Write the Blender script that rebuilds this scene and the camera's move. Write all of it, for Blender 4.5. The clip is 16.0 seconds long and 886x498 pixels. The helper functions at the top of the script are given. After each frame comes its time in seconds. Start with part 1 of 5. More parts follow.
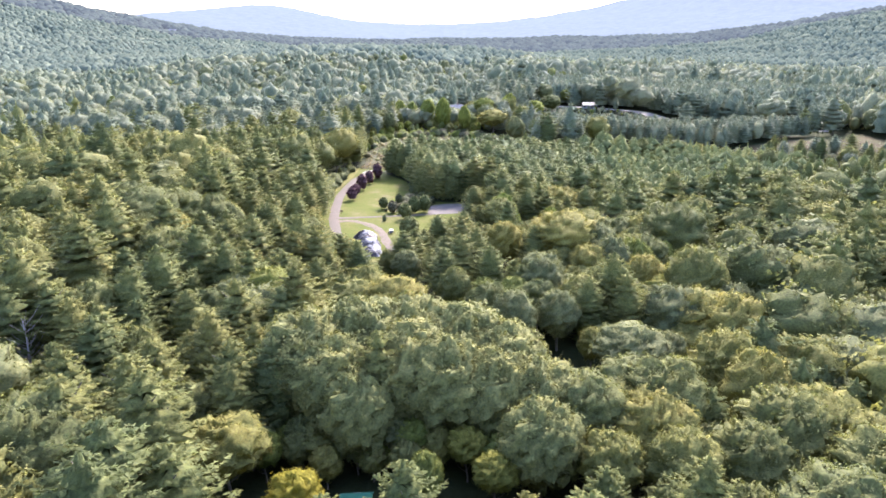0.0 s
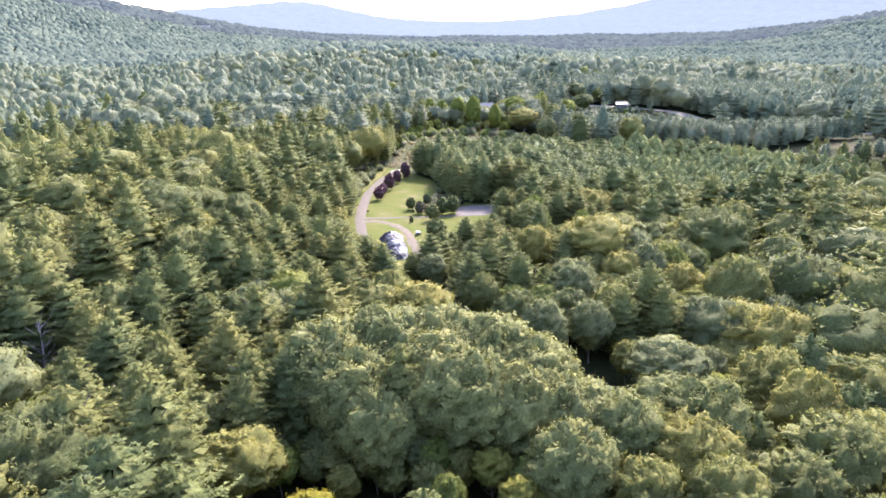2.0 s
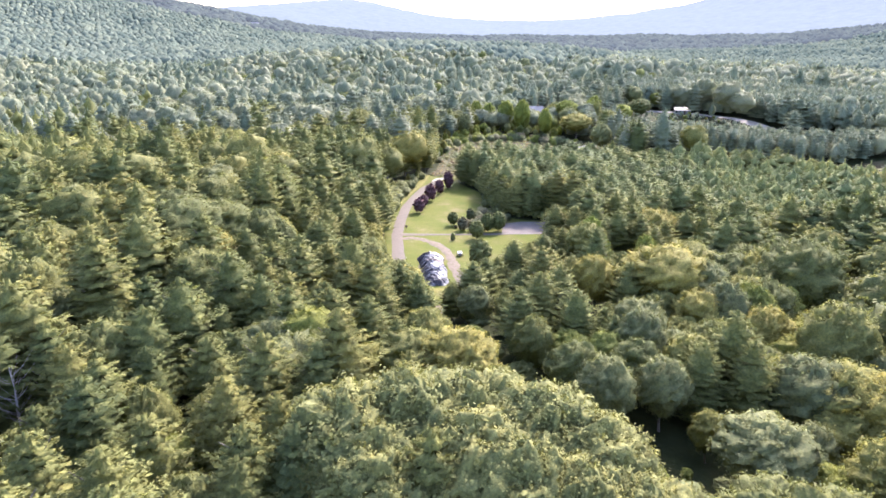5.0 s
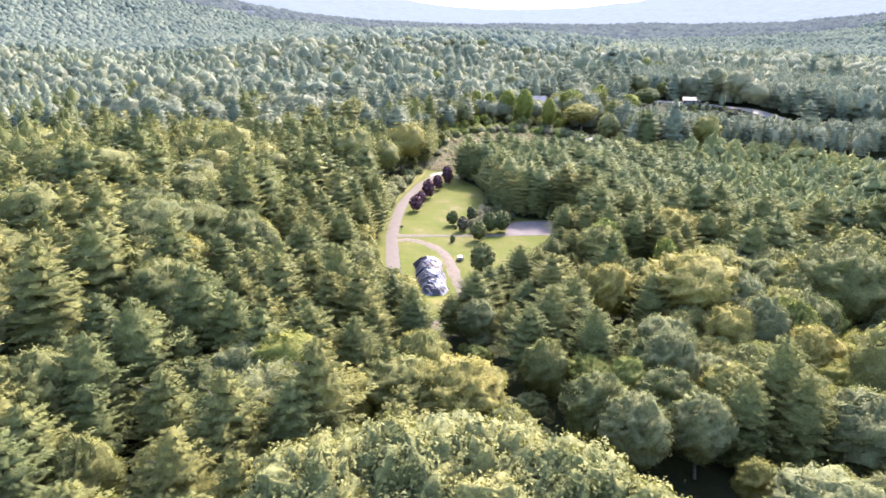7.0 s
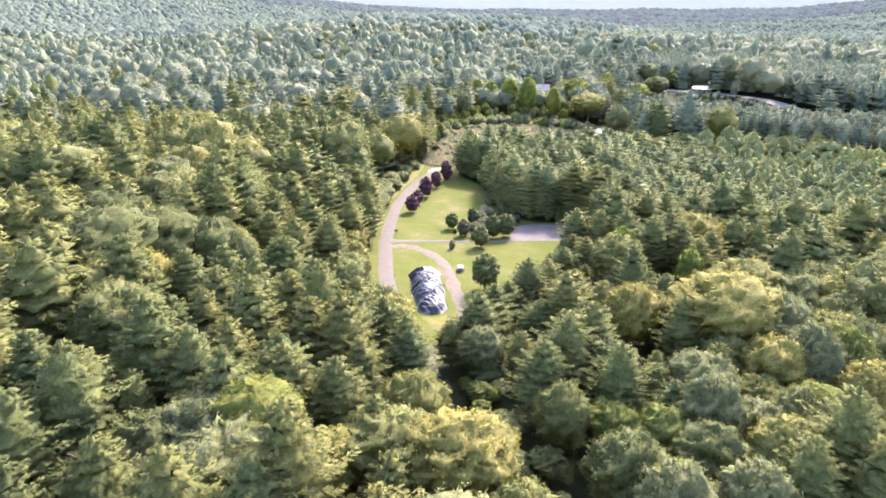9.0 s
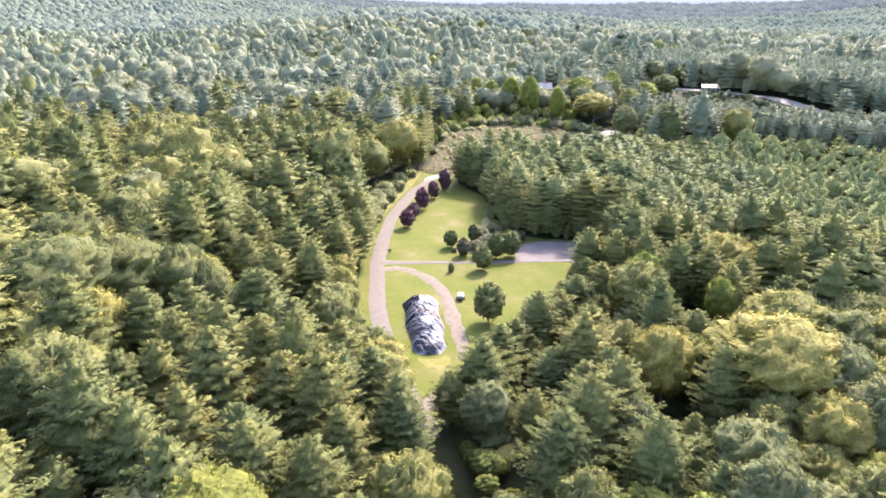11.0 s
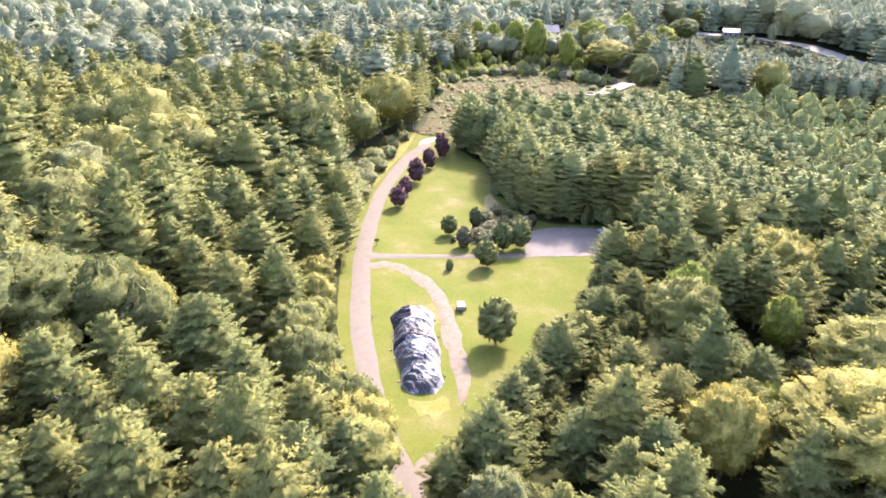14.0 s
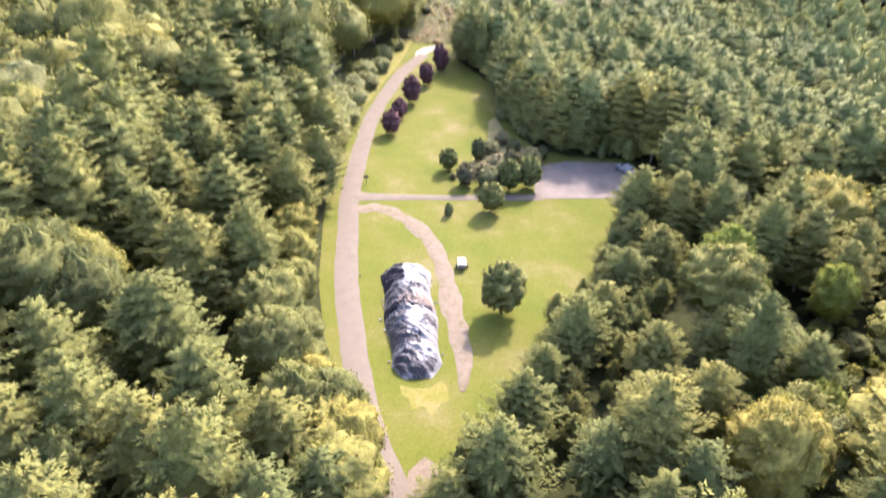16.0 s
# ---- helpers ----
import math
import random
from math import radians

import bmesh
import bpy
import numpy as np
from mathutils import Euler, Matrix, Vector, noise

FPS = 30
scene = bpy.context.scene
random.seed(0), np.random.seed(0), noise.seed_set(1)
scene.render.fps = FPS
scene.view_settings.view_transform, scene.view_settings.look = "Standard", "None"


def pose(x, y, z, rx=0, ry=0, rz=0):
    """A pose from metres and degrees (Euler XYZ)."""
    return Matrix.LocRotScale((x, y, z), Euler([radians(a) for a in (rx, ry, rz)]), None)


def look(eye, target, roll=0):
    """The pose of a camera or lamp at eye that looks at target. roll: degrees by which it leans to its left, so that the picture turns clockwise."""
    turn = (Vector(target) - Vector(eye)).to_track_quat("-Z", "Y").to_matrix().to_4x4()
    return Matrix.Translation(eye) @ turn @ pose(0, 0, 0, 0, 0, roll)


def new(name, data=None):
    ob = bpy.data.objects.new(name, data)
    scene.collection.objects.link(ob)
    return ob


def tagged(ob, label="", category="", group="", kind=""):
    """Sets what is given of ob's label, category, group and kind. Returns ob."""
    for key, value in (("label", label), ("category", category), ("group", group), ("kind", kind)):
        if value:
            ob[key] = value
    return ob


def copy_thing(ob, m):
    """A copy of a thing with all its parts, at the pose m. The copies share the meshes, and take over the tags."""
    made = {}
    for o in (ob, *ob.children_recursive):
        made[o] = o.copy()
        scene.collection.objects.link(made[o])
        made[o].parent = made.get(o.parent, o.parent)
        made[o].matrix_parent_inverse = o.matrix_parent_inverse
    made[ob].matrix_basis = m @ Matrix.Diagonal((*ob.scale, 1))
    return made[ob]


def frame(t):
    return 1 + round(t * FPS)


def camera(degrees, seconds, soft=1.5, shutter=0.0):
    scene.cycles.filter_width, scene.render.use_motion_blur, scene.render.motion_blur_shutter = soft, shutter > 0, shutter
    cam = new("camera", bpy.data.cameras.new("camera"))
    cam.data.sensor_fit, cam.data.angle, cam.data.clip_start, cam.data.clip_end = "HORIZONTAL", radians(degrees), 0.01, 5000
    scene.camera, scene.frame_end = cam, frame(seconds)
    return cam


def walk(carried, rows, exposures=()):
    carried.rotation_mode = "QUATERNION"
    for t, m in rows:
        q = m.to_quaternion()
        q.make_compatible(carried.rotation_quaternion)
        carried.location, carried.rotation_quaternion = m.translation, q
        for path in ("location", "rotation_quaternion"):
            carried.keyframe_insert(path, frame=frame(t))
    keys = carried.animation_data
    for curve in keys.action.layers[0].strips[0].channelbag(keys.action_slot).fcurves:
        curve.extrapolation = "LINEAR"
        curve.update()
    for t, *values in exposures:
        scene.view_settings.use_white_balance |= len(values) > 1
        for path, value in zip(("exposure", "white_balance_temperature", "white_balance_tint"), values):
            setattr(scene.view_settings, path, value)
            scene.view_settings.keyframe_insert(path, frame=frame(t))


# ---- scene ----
cam = camera(62.9, 16.0, soft=1.6, shutter=0.55)
PATH = [
    (0, (0.01, -0.115, 64.0), (0.017, 1.796, 63.408), -1.1),
    (0.5, (0.029, 0.315, 64.042), (0.038, 2.226, 63.45), -1.1),
    (1, (0.015, 1.561, 64.037), (0.025, 3.472, 63.445), -1.1),
    (1.5, (-0.016, 3.51, 63.895), (-0.047, 5.419, 63.301), -1.0),
    (2, (0.056, 6.037, 63.778), (-0.014, 7.945, 63.181), -0.9),
    (2.5, (0.069, 9.208, 63.836), (-0.143, 11.105, 63.238), -0.6),
    (3, (0.159, 12.521, 63.918), (-0.243, 14.387, 63.32), -0.5),
    (3.5, (0.395, 16.352, 64.01), (0.004, 18.22, 63.411), -0.4),
    (4, (-0.332, 20.533, 64.041), (-0.522, 22.432, 63.443), -0.5),
    (4.5, (-0.873, 24.543, 63.981), (-1.061, 26.442, 63.383), -0.5),
    (5, (-1.263, 28.767, 63.807), (-1.45, 30.666, 63.208), -0.4),
    (5.2, (-1.421, 30.53, 63.731), (-1.608, 32.43, 63.135), -0.4),
    (7.3, (-3.201, 49.895, 61.5), (-3.384, 51.78, 60.859), -0.4),
    (7.5, (-3.377, 51.79, 61.406), (-3.561, 53.67, 60.749), -0.4),
    (8, (-3.806, 56.569, 61.082), (-3.987, 58.448, 60.423), -0.3),
    (8.5, (-4.259, 61.369, 60.953), (-4.439, 63.249, 60.294), -0.3),
    (9, (-4.727, 66.183, 60.965), (-4.906, 68.062, 60.306), -0.3),
    (11.3, (-6.751, 88.321, 61.042), (-6.924, 90.195, 60.363), -0.4),
    (11.5, (-6.935, 90.3, 61.073), (-7.106, 92.145, 60.32), -0.3),
    (12, (-7.462, 95.31, 61.34), (-7.628, 97.126, 60.52), -0.3),
    (12.5, (-7.934, 100.178, 61.519), (-8.098, 101.994, 60.697), -0.3),
    (13, (-8.33, 105.046, 61.638), (-8.493, 106.861, 60.814), -0.2),
    (13.5, (-8.806, 109.903, 61.749), (-8.967, 111.717, 60.922), -0.1),
    (14, (-9.305, 114.723, 61.868), (-9.463, 116.535, 61.038), -0.0),
    (14.5, (-9.768, 119.51, 61.975), (-9.924, 121.322, 61.142), 0.0),
    (15, (-10.195, 124.318, 62.023), (-10.35, 126.128, 61.187), 0.2),
    (15.5, (-10.661, 128.986, 61.981), (-10.81, 130.765, 61.079), 0.3),
    (16, (-11.134, 133.845, 62.057), (-11.272, 135.519, 60.971), 0.5),
]
# quick pans between the half seconds: time, and how much of the next half second's turn is done
TURNS = [(2.2, 0.03), (2.3, 0.84), (2.4, 0.97), (2.6, 0.05), (2.7, 0.33), (2.8, 0.98), (3.4, 0.5), (3.467, 0.9), (3.533, 0.24), (3.6, 0.66), (3.7, 0.97)]
rows = [(t, look(eye, target, roll)) for t, eye, target, roll in PATH]
for t, part_done in TURNS:
    a = max((r for r in rows if r[0] <= t and round(r[0] * 2, 3) % 1 == 0), key=lambda r: r[0])
    b = min((r for r in rows if r[0] > t and round(r[0] * 2, 3) % 1 == 0), key=lambda r: r[0])
    place = a[1].translation.lerp(b[1].translation, (t - a[0]) / (b[0] - a[0]))
    turn = a[1].to_quaternion().slerp(b[1].to_quaternion(), part_done)
    rows.append((t, Matrix.LocRotScale(place, turn, None)))
rows.sort(key=lambda r: r[0])
walk(cam, rows, [(0, 3.02, 5880, 24), (5, 3.06, 5980, 25), (9, 3.24, 6120, 25), (11.5, 3.25, 6250, 25), (12.5, 3.37, 6300, 25), (14, 3.45, 6400, 26), (16, 3.25, 6550, 25)])

# ---- light ----
SUN_AZ, SUN_EL = 19.0, 42.0
world = bpy.data.worlds.new("world")
scene.world = world
world.use_nodes = True
wn = world.node_tree
sky = wn.nodes.new("ShaderNodeTexSky")
sky.sky_type, sky.sun_disc = "NISHITA", False
sky.sun_elevation, sky.sun_rotation = radians(SUN_EL), radians(SUN_AZ)
sky.air_density, sky.dust_density, sky.ozone_density = 1.0, 2.5, 1.0
wn.nodes["Background"].inputs["Strength"].default_value = 0.15
wn.links.new(sky.outputs[0], wn.nodes["Background"].inputs["Color"])
sun = new("sun", bpy.data.lights.new("sun", "SUN"))
sun.data.energy, sun.data.angle, sun.data.color = 2.2, radians(0.6), (1.0, 0.93, 0.8)
sun_way = Vector((math.sin(radians(SUN_AZ)) * math.cos(radians(SUN_EL)), math.cos(radians(SUN_AZ)) * math.cos(radians(SUN_EL)), math.sin(radians(SUN_EL))))
sun.matrix_world = look(sun_way * 300, (0, 0, 0))


# ---- materials ----
def nodes_of(name):
    m = bpy.data.materials.new(name)
    m.use_nodes = True
    return m, m.node_tree, m.node_tree.nodes["Principled BSDF"]


def node(nt, kind, **values):
    n = nt.nodes.new(kind)
    for key, value in values.items():
        n.inputs[key.replace("_", " ")].default_value = value
    return n


def ramp(nt, source, stops):
    r = nt.nodes.new("ShaderNodeValToRGB")
    while len(r.color_ramp.elements) < len(stops):
        r.color_ramp.elements.new(0.5)
    for e, (at, colour) in zip(r.color_ramp.elements, stops):
        e.position, e.color = at, (*colour, 1)
    nt.links.new(source, r.inputs[0])
    return r.outputs[0]


def blend(nt, factor, a, b, mode="MIX"):
    m = nt.nodes.new("ShaderNodeMix")
    m.data_type, m.blend_type = "RGBA", mode
    for socket, value in ((m.inputs[0], factor), (m.inputs[6], a), (m.inputs[7], b)):
        if isinstance(value, (int, float)):
            socket.default_value = value
        elif isinstance(value, tuple):
            socket.default_value = (*value, 1)
        else:
            nt.links.new(value, socket)
    return m.outputs[2]


def texture(nt, scale, detail=4.0, rough=0.6, kind="ShaderNodeTexNoise"):
    c = nt.nodes.new("ShaderNodeNewGeometry")
    n = nt.nodes.new(kind)
    n.inputs["Scale"].default_value = scale
    if kind == "ShaderNodeTexNoise":
        n.inputs["Detail"].default_value, n.inputs["Roughness"].default_value = detail, rough
    nt.links.new(c.outputs["Position"], n.inputs["Vector"])
    return n.outputs[0]


def bumped(nt, bsdf, height, strength, distance):
    b = node(nt, "ShaderNodeBump", Strength=strength, Distance=distance)
    nt.links.new(height, b.inputs["Height"])
    nt.links.new(b.outputs[0], bsdf.inputs["Normal"])


def leaf_material(name, stops, through_light=0.4, rough=0.7, joined=False, gloss=0.06):
    """Foliage: one tint for each tree, a second one for each spray of leaves, and light that shines through."""
    m, nt, bsdf = nodes_of(name)
    if joined:
        tint = nt.nodes.new("ShaderNodeAttribute")
        tint.attribute_name = "tint"
        tint = tint.outputs["Fac"]
    else:
        tint = nt.nodes.new("ShaderNodeObjectInfo").outputs["Random"]
    base = ramp(nt, tint, stops)
    island = nt.nodes.new("ShaderNodeNewGeometry").outputs["Random Per Island"]
    light = ramp(nt, island, [(0.0, (0.9, 0.91, 0.91)), (0.5, (1.0, 1.0, 1.0)), (1.0, (1.1, 1.09, 1.05))])
    colour = blend(nt, 1.0, base, light, "MULTIPLY")
    tufts, twigs = texture(nt, 2.1, 4, 0.7), texture(nt, 0.33, 2, 0.5)
    colour = blend(nt, 1.0, colour, ramp(nt, tufts, [(0.32, (0.58, 0.6, 0.66)), (0.68, (1.42, 1.4, 1.32))]), "MULTIPLY")
    colour = blend(nt, 1.0, colour, ramp(nt, twigs, [(0.3, (0.9, 0.94, 0.98)), (0.7, (1.1, 1.06, 1.0))]), "MULTIPLY")
    bsdf.inputs["Roughness"].default_value = rough
    bsdf.inputs["Specular IOR Level"].default_value = gloss
    bumped(nt, bsdf, texture(nt, 2.6, 3, 0.7), 0.6, 0.25)
    nt.links.new(colour, bsdf.inputs["Base Color"])
    glow = nt.nodes.new("ShaderNodeBsdfTranslucent")
    nt.links.new(blend(nt, 1.0, colour, (1.1, 1.12, 0.8), "MULTIPLY"), glow.inputs["Color"])
    mix = nt.nodes.new("ShaderNodeMixShader")
    mix.inputs[0].default_value = through_light
    nt.links.new(bsdf.outputs[0], mix.inputs[1])
    nt.links.new(glow.outputs[0], mix.inputs[2])
    nt.links.new(mix.outputs[0], nt.nodes["Material Output"].inputs["Surface"])
    return m


PINE = [(0.0, (0.102, 0.119, 0.047)), (0.35, (0.13, 0.142, 0.051)), (0.7, (0.152, 0.156, 0.054)), (1.0, (0.172, 0.166, 0.055))]
BROAD = [(0.0, (0.084, 0.094, 0.037)), (0.4, (0.119, 0.122, 0.043)), (0.75, (0.146, 0.142, 0.044)), (1.0, (0.176, 0.157, 0.045))]
YELLOW = [(0.0, (0.097, 0.114, 0.031)), (0.6, (0.124, 0.131, 0.031)), (1.0, (0.146, 0.137, 0.031))]
GREY = [(0.0, (0.101, 0.109, 0.049)), (1.0, (0.135, 0.141, 0.062))]
leaf_pine, leaf_pine_all = leaf_material("pine_needles", PINE, 0.5), leaf_material("pine_needles_joined", PINE, 0.5, joined=True)
leaf_broad, leaf_broad_all = leaf_material("green_leaves", BROAD), leaf_material("green_leaves_joined", BROAD, joined=True)
leaf_yellow, leaf_yellow_all = leaf_material("yellowing_leaves", YELLOW), leaf_material("yellowing_leaves_joined", YELLOW, joined=True)
leaf_grey, leaf_grey_all = leaf_material("silvery_leaves", GREY), leaf_material("silvery_leaves_joined", GREY, joined=True)
leaf_red = leaf_material("dark_red_leaves", [(0.0, (0.075, 0.038, 0.044)), (1.0, (0.1, 0.052, 0.056))], 0.2)
leaf_dark = leaf_material("dark_green_leaves", [(0.0, (0.074, 0.085, 0.031)), (1.0, (0.108, 0.112, 0.04))], 0.25)


def bark_material(name, dark, light):
    m, nt, bsdf = nodes_of(name)
    n = texture(nt, 3.0, 6)
    nt.links.new(ramp(nt, n, [(0.3, dark), (0.7, light)]), bsdf.inputs["Base Color"])
    bsdf.inputs["Roughness"].default_value = 0.9
    bumped(nt, bsdf, n, 0.6, 0.05)
    return m


bark = bark_material("bark", (0.05, 0.04, 0.03), (0.15, 0.12, 0.09))
dead_wood = bark_material("dead_wood", (0.2, 0.17, 0.15), (0.36, 0.32, 0.28))


def surface(name, stops, scale=0.3, fine=4.0, rough=0.95, relief=0.1, fine_mix=0.5):
    """Ground-like surface with large patches, fine grain and relief."""
    m, nt, bsdf = nodes_of(name)
    big, small = texture(nt, scale, 5, 0.65), texture(nt, fine, 6, 0.7)
    colour = ramp(nt, big, stops)
    grain = ramp(nt, small, [(0.25, (0.55, 0.55, 0.55)), (0.75, (1.4, 1.4, 1.4))])
    nt.links.new(blend(nt, fine_mix, colour, blend(nt, 1.0, colour, grain, "MULTIPLY")), bsdf.inputs["Base Color"])
    bsdf.inputs["Roughness"].default_value = rough
    bsdf.inputs["Specular IOR Level"].default_value = 0.06
    bumped(nt, bsdf, small, 0.7, relief)
    return m


floor_mat = surface("forest_floor", [(0.3, (0.014, 0.016, 0.007)), (0.55, (0.024, 0.028, 0.01)), (0.75, (0.036, 0.032, 0.016))], 0.08, 1.2, relief=0.4)
lawn_mat = surface("mown_grass", [(0.3, (0.048, 0.061, 0.01)), (0.46, (0.06, 0.067, 0.012)), (0.57, (0.071, 0.071, 0.018)), (0.7, (0.095, 0.085, 0.037))], 0.11, 2.5, relief=0.06)
asphalt_mat = surface("worn_asphalt", [(0.3, (0.079, 0.067, 0.054)), (0.7, (0.097, 0.083, 0.067))], 0.5, 9.0, relief=0.01, fine_mix=0.35)
gravel_mat = surface("gravel", [(0.3, (0.083, 0.072, 0.064)), (0.7, (0.119, 0.103, 0.09))], 0.35, 7.0, relief=0.02)
dirt_mat = surface("dirt_track", [(0.32, (0.07, 0.07, 0.02)), (0.42, (0.088, 0.073, 0.052)), (0.62, (0.112, 0.09, 0.072)), (0.82, (0.08, 0.074, 0.034))], 0.9, 5.0, relief=0.03)
sand_mat = surface("pale_sand", [(0.3, (0.14, 0.128, 0.108)), (0.7, (0.22, 0.205, 0.18))], 0.4, 4.0, relief=0.03)
marsh_mat = surface("marsh_growth", [(0.3, (0.036, 0.044, 0.018)), (0.45, (0.046, 0.045, 0.02)), (0.6, (0.05, 0.039, 0.021)), (0.75, (0.04, 0.047, 0.019))], 0.05, 0.7, relief=0.6)
field_mat = surface("dry_field", [(0.3, (0.1, 0.095, 0.03)), (0.7, (0.14, 0.115, 0.045))], 0.05, 1.0, relief=0.2)


# ---- mesh helpers ----
def smooth(v):
    v = np.clip(v, 0.0, 1.0)
    return v * v * (3 - 2 * v)


def mesh_of(name, verts, faces, normals, material, tint=None, shade_smooth=False):
    """A mesh from arrays: verts (n, 3), faces (m, 3) or (m, 4), and normals (n, 3) where the leaves take their crown's."""
    me = bpy.data.meshes.new(name)
    verts, faces = np.asarray(verts, np.float32), np.asarray(faces, np.int32)
    side = faces.shape[1]
    me.vertices.add(len(verts))
    me.vertices.foreach_set("co", verts.ravel())
    me.loops.add(faces.size)
    me.loops.foreach_set("vertex_index", faces.ravel())
    me.polygons.add(len(faces))
    me.polygons.foreach_set("loop_start", np.arange(0, faces.size, side, dtype=np.int32))
    me.polygons.foreach_set("loop_total", np.full(len(faces), side, np.int32))
    if shade_smooth or normals is not None:
        me.polygons.foreach_set("use_smooth", np.ones(len(faces), bool))
    me.materials.append(material)
    if tint is not None:
        me.attributes.new("tint", "FLOAT", "POINT").data.foreach_set("value", np.asarray(tint, np.float32))
    me.update(calc_edges=True)
    if normals is not None:
        me.attributes.new("custom_normal", "FLOAT_VECTOR", "POINT").data.foreach_set("vector", np.asarray(normals, np.float32).ravel())
    return me


def part(name, bm, material, parent, label=""):
    """Links a bmesh as one mesh object under a thing or a part."""
    me = bpy.data.meshes.new(name)
    bm.to_mesh(me)
    bm.free()
    me.materials.append(material)
    ob = new(name, me)
    ob.parent = parent
    return tagged(ob, label)


def sheet(name, outline, z, material, thick=0.0):
    """A flat sheet within an outline, finely cut so that it may follow the ground."""
    bm = bmesh.new()
    face = bm.faces.new([bm.verts.new((x, y, z)) for x, y in outline])
    if thick:
        made = bmesh.ops.extrude_face_region(bm, geom=[face])["geom"]
        for v in made:
            if isinstance(v, bmesh.types.BMVert):
                v.co.z -= thick
    bmesh.ops.recalc_face_normals(bm, faces=bm.faces)
    me = bpy.data.meshes.new(name)
    bm.to_mesh(me)
    bm.free()
    me.materials.append(material)
    return new(name, me)


def spline(points, step=2.0):
    """A smooth line through points, as an array."""
    p = np.array(points, float)
    p = np.vstack([2 * p[0] - p[1], p, 2 * p[-1] - p[-2]])
    out = []
    for i in range(1, len(p) - 2):
        n = max(2, int(np.linalg.norm(p[i + 1] - p[i]) / step))
        for u in np.arange(n) / n:
            out.append(0.5 * (2 * p[i] + (p[i + 1] - p[i - 1]) * u + (2 * p[i - 1] - 5 * p[i] + 4 * p[i + 1] - p[i + 2]) * u ** 2 + (3 * p[i] - p[i - 1] - 3 * p[i + 1] + p[i + 2]) * u ** 3))
    return np.array(out + [p[-2]])


def strip(name, points, width, z, material, ragged=0.0, seed=1):
    """A road along points: slightly crowned, with a ragged edge."""
    rng = np.random.default_rng(seed)
    line = spline(points)
    along = np.gradient(line, axis=0)
    along /= np.linalg.norm(along, axis=1)[:, None]
    across = np.stack([along[:, 1], -along[:, 0]], 1)
    wide = np.broadcast_to(width, len(line)) if np.ndim(width) == 0 else np.interp(np.linspace(0, 1, len(line)), np.linspace(0, 1, len(width)), width)
    verts, k = [], (-1, -0.6, 0, 0.6, 1)
    for i, (c, a) in enumerate(zip(line, across)):
        for s in k:
            edge = rng.normal(0, ragged) if abs(s) == 1 else 0
            q = c + a * (s * wide[i] / 2 + edge)
            verts.append((*q, z + 0.06 * (1 - s * s) - (0.05 if abs(s) == 1 else 0)))
    faces = [(i * 5 + j, i * 5 + j + 1, i * 5 + j + 6, i * 5 + j + 5) for i in range(len(line) - 1) for j in range(4)]
    return new(name, mesh_of(name, verts, [f[::-1] for f in faces], None, material, shade_smooth=True))


def inside(x, y, outline):
    """Which of the points lie in the outline."""
    o = np.array(outline)
    hit = np.zeros(np.shape(x), bool)
    for (x0, y0), (x1, y1) in zip(o, np.roll(o, -1, axis=0)):
        cross = (y0 > y) != (y1 > y)
        hit ^= cross & (x < (x1 - x0) * (y - y0) / (y1 - y0 + 1e-9) + x0)
    return hit


# ---- ground ----
def bell(x, y, cx, cy, sx, sy, h):
    return h * np.exp(-((x - cx) / sx) ** 2 / 2 - ((y - cy) / sy) ** 2 / 2)


def height(x, y):
    x, y = np.asarray(x, float), np.asarray(y, float)
    level = smooth((np.hypot(x + 10, y - 250) - 130) / 350)
    z = -9 * smooth((x - 15) / 55) * (1 - smooth((y - 345) / 55))
    z = z + 5 * smooth((-44 - x) / 50) * (1 - smooth((y - 260) / 80))
    z = z + level * (bell(x, y, -1400, 1800, 480, 580, 190) + bell(x, y, -70, 900, 210, 190, 33) + bell(x, y, 1150, 1500, 290, 500, 86))
    z = z + level * (3 * smooth((-150 - x) / 400) * smooth((y - 250) / 300) - 14 * bell(x, y, 350, 1250, 400, 500, 1))
    z = z + 6 * smooth((y - 455) / 45) * smooth((x - 35) / 40) * (1 - smooth((y - 640) / 140)) * (1 - smooth((x - 330) / 120))
    return z + level * (2.5 * np.sin(x / 61 + 1) * np.cos(y / 83) + 1.5 * np.sin((x + y) / 37))


half = 110
u = np.linspace(-1, 1, 2 * half + 1)
axis = np.sinh(u * 5.2) / np.sinh(5.2) * 4700
gx, gy = np.meshgrid(axis, axis + 200)
gz = height(gx, gy)
n = len(axis)
idx = np.arange(n * n).reshape(n, n)
quads = np.stack([idx[:-1, :-1], idx[:-1, 1:], idx[1:, 1:], idx[1:, :-1]], -1).reshape(-1, 4)
ground = tagged(new("ground", mesh_of("ground", np.stack([gx, gy, gz], -1).reshape(-1, 3), quads, None, floor_mat, shade_smooth=True)), "dark leaf-littered forest floor of a wooded valley", "ground", kind="structure")

# the mountains that close the valley; their haze is painted as pale blue emission
def mountains(x, y):
    z = 62 * smooth((np.hypot(x, y) - 2300) / 1500) - 20 + bell(x, y, -893, 3900, 330, 700, 116) + bell(x, y, 2000, 3600, 700, 900, 360)
    z = z + bell(x, y, -2600, 2600, 800, 900, 260) + bell(x, y, 300, 4300, 700, 500, 15)
    return z + 4 * np.sin(x / 130 + y / 190) + 3 * np.sin(x / 57 - y / 83) + 2 * np.sin(x / 23 + y / 41)


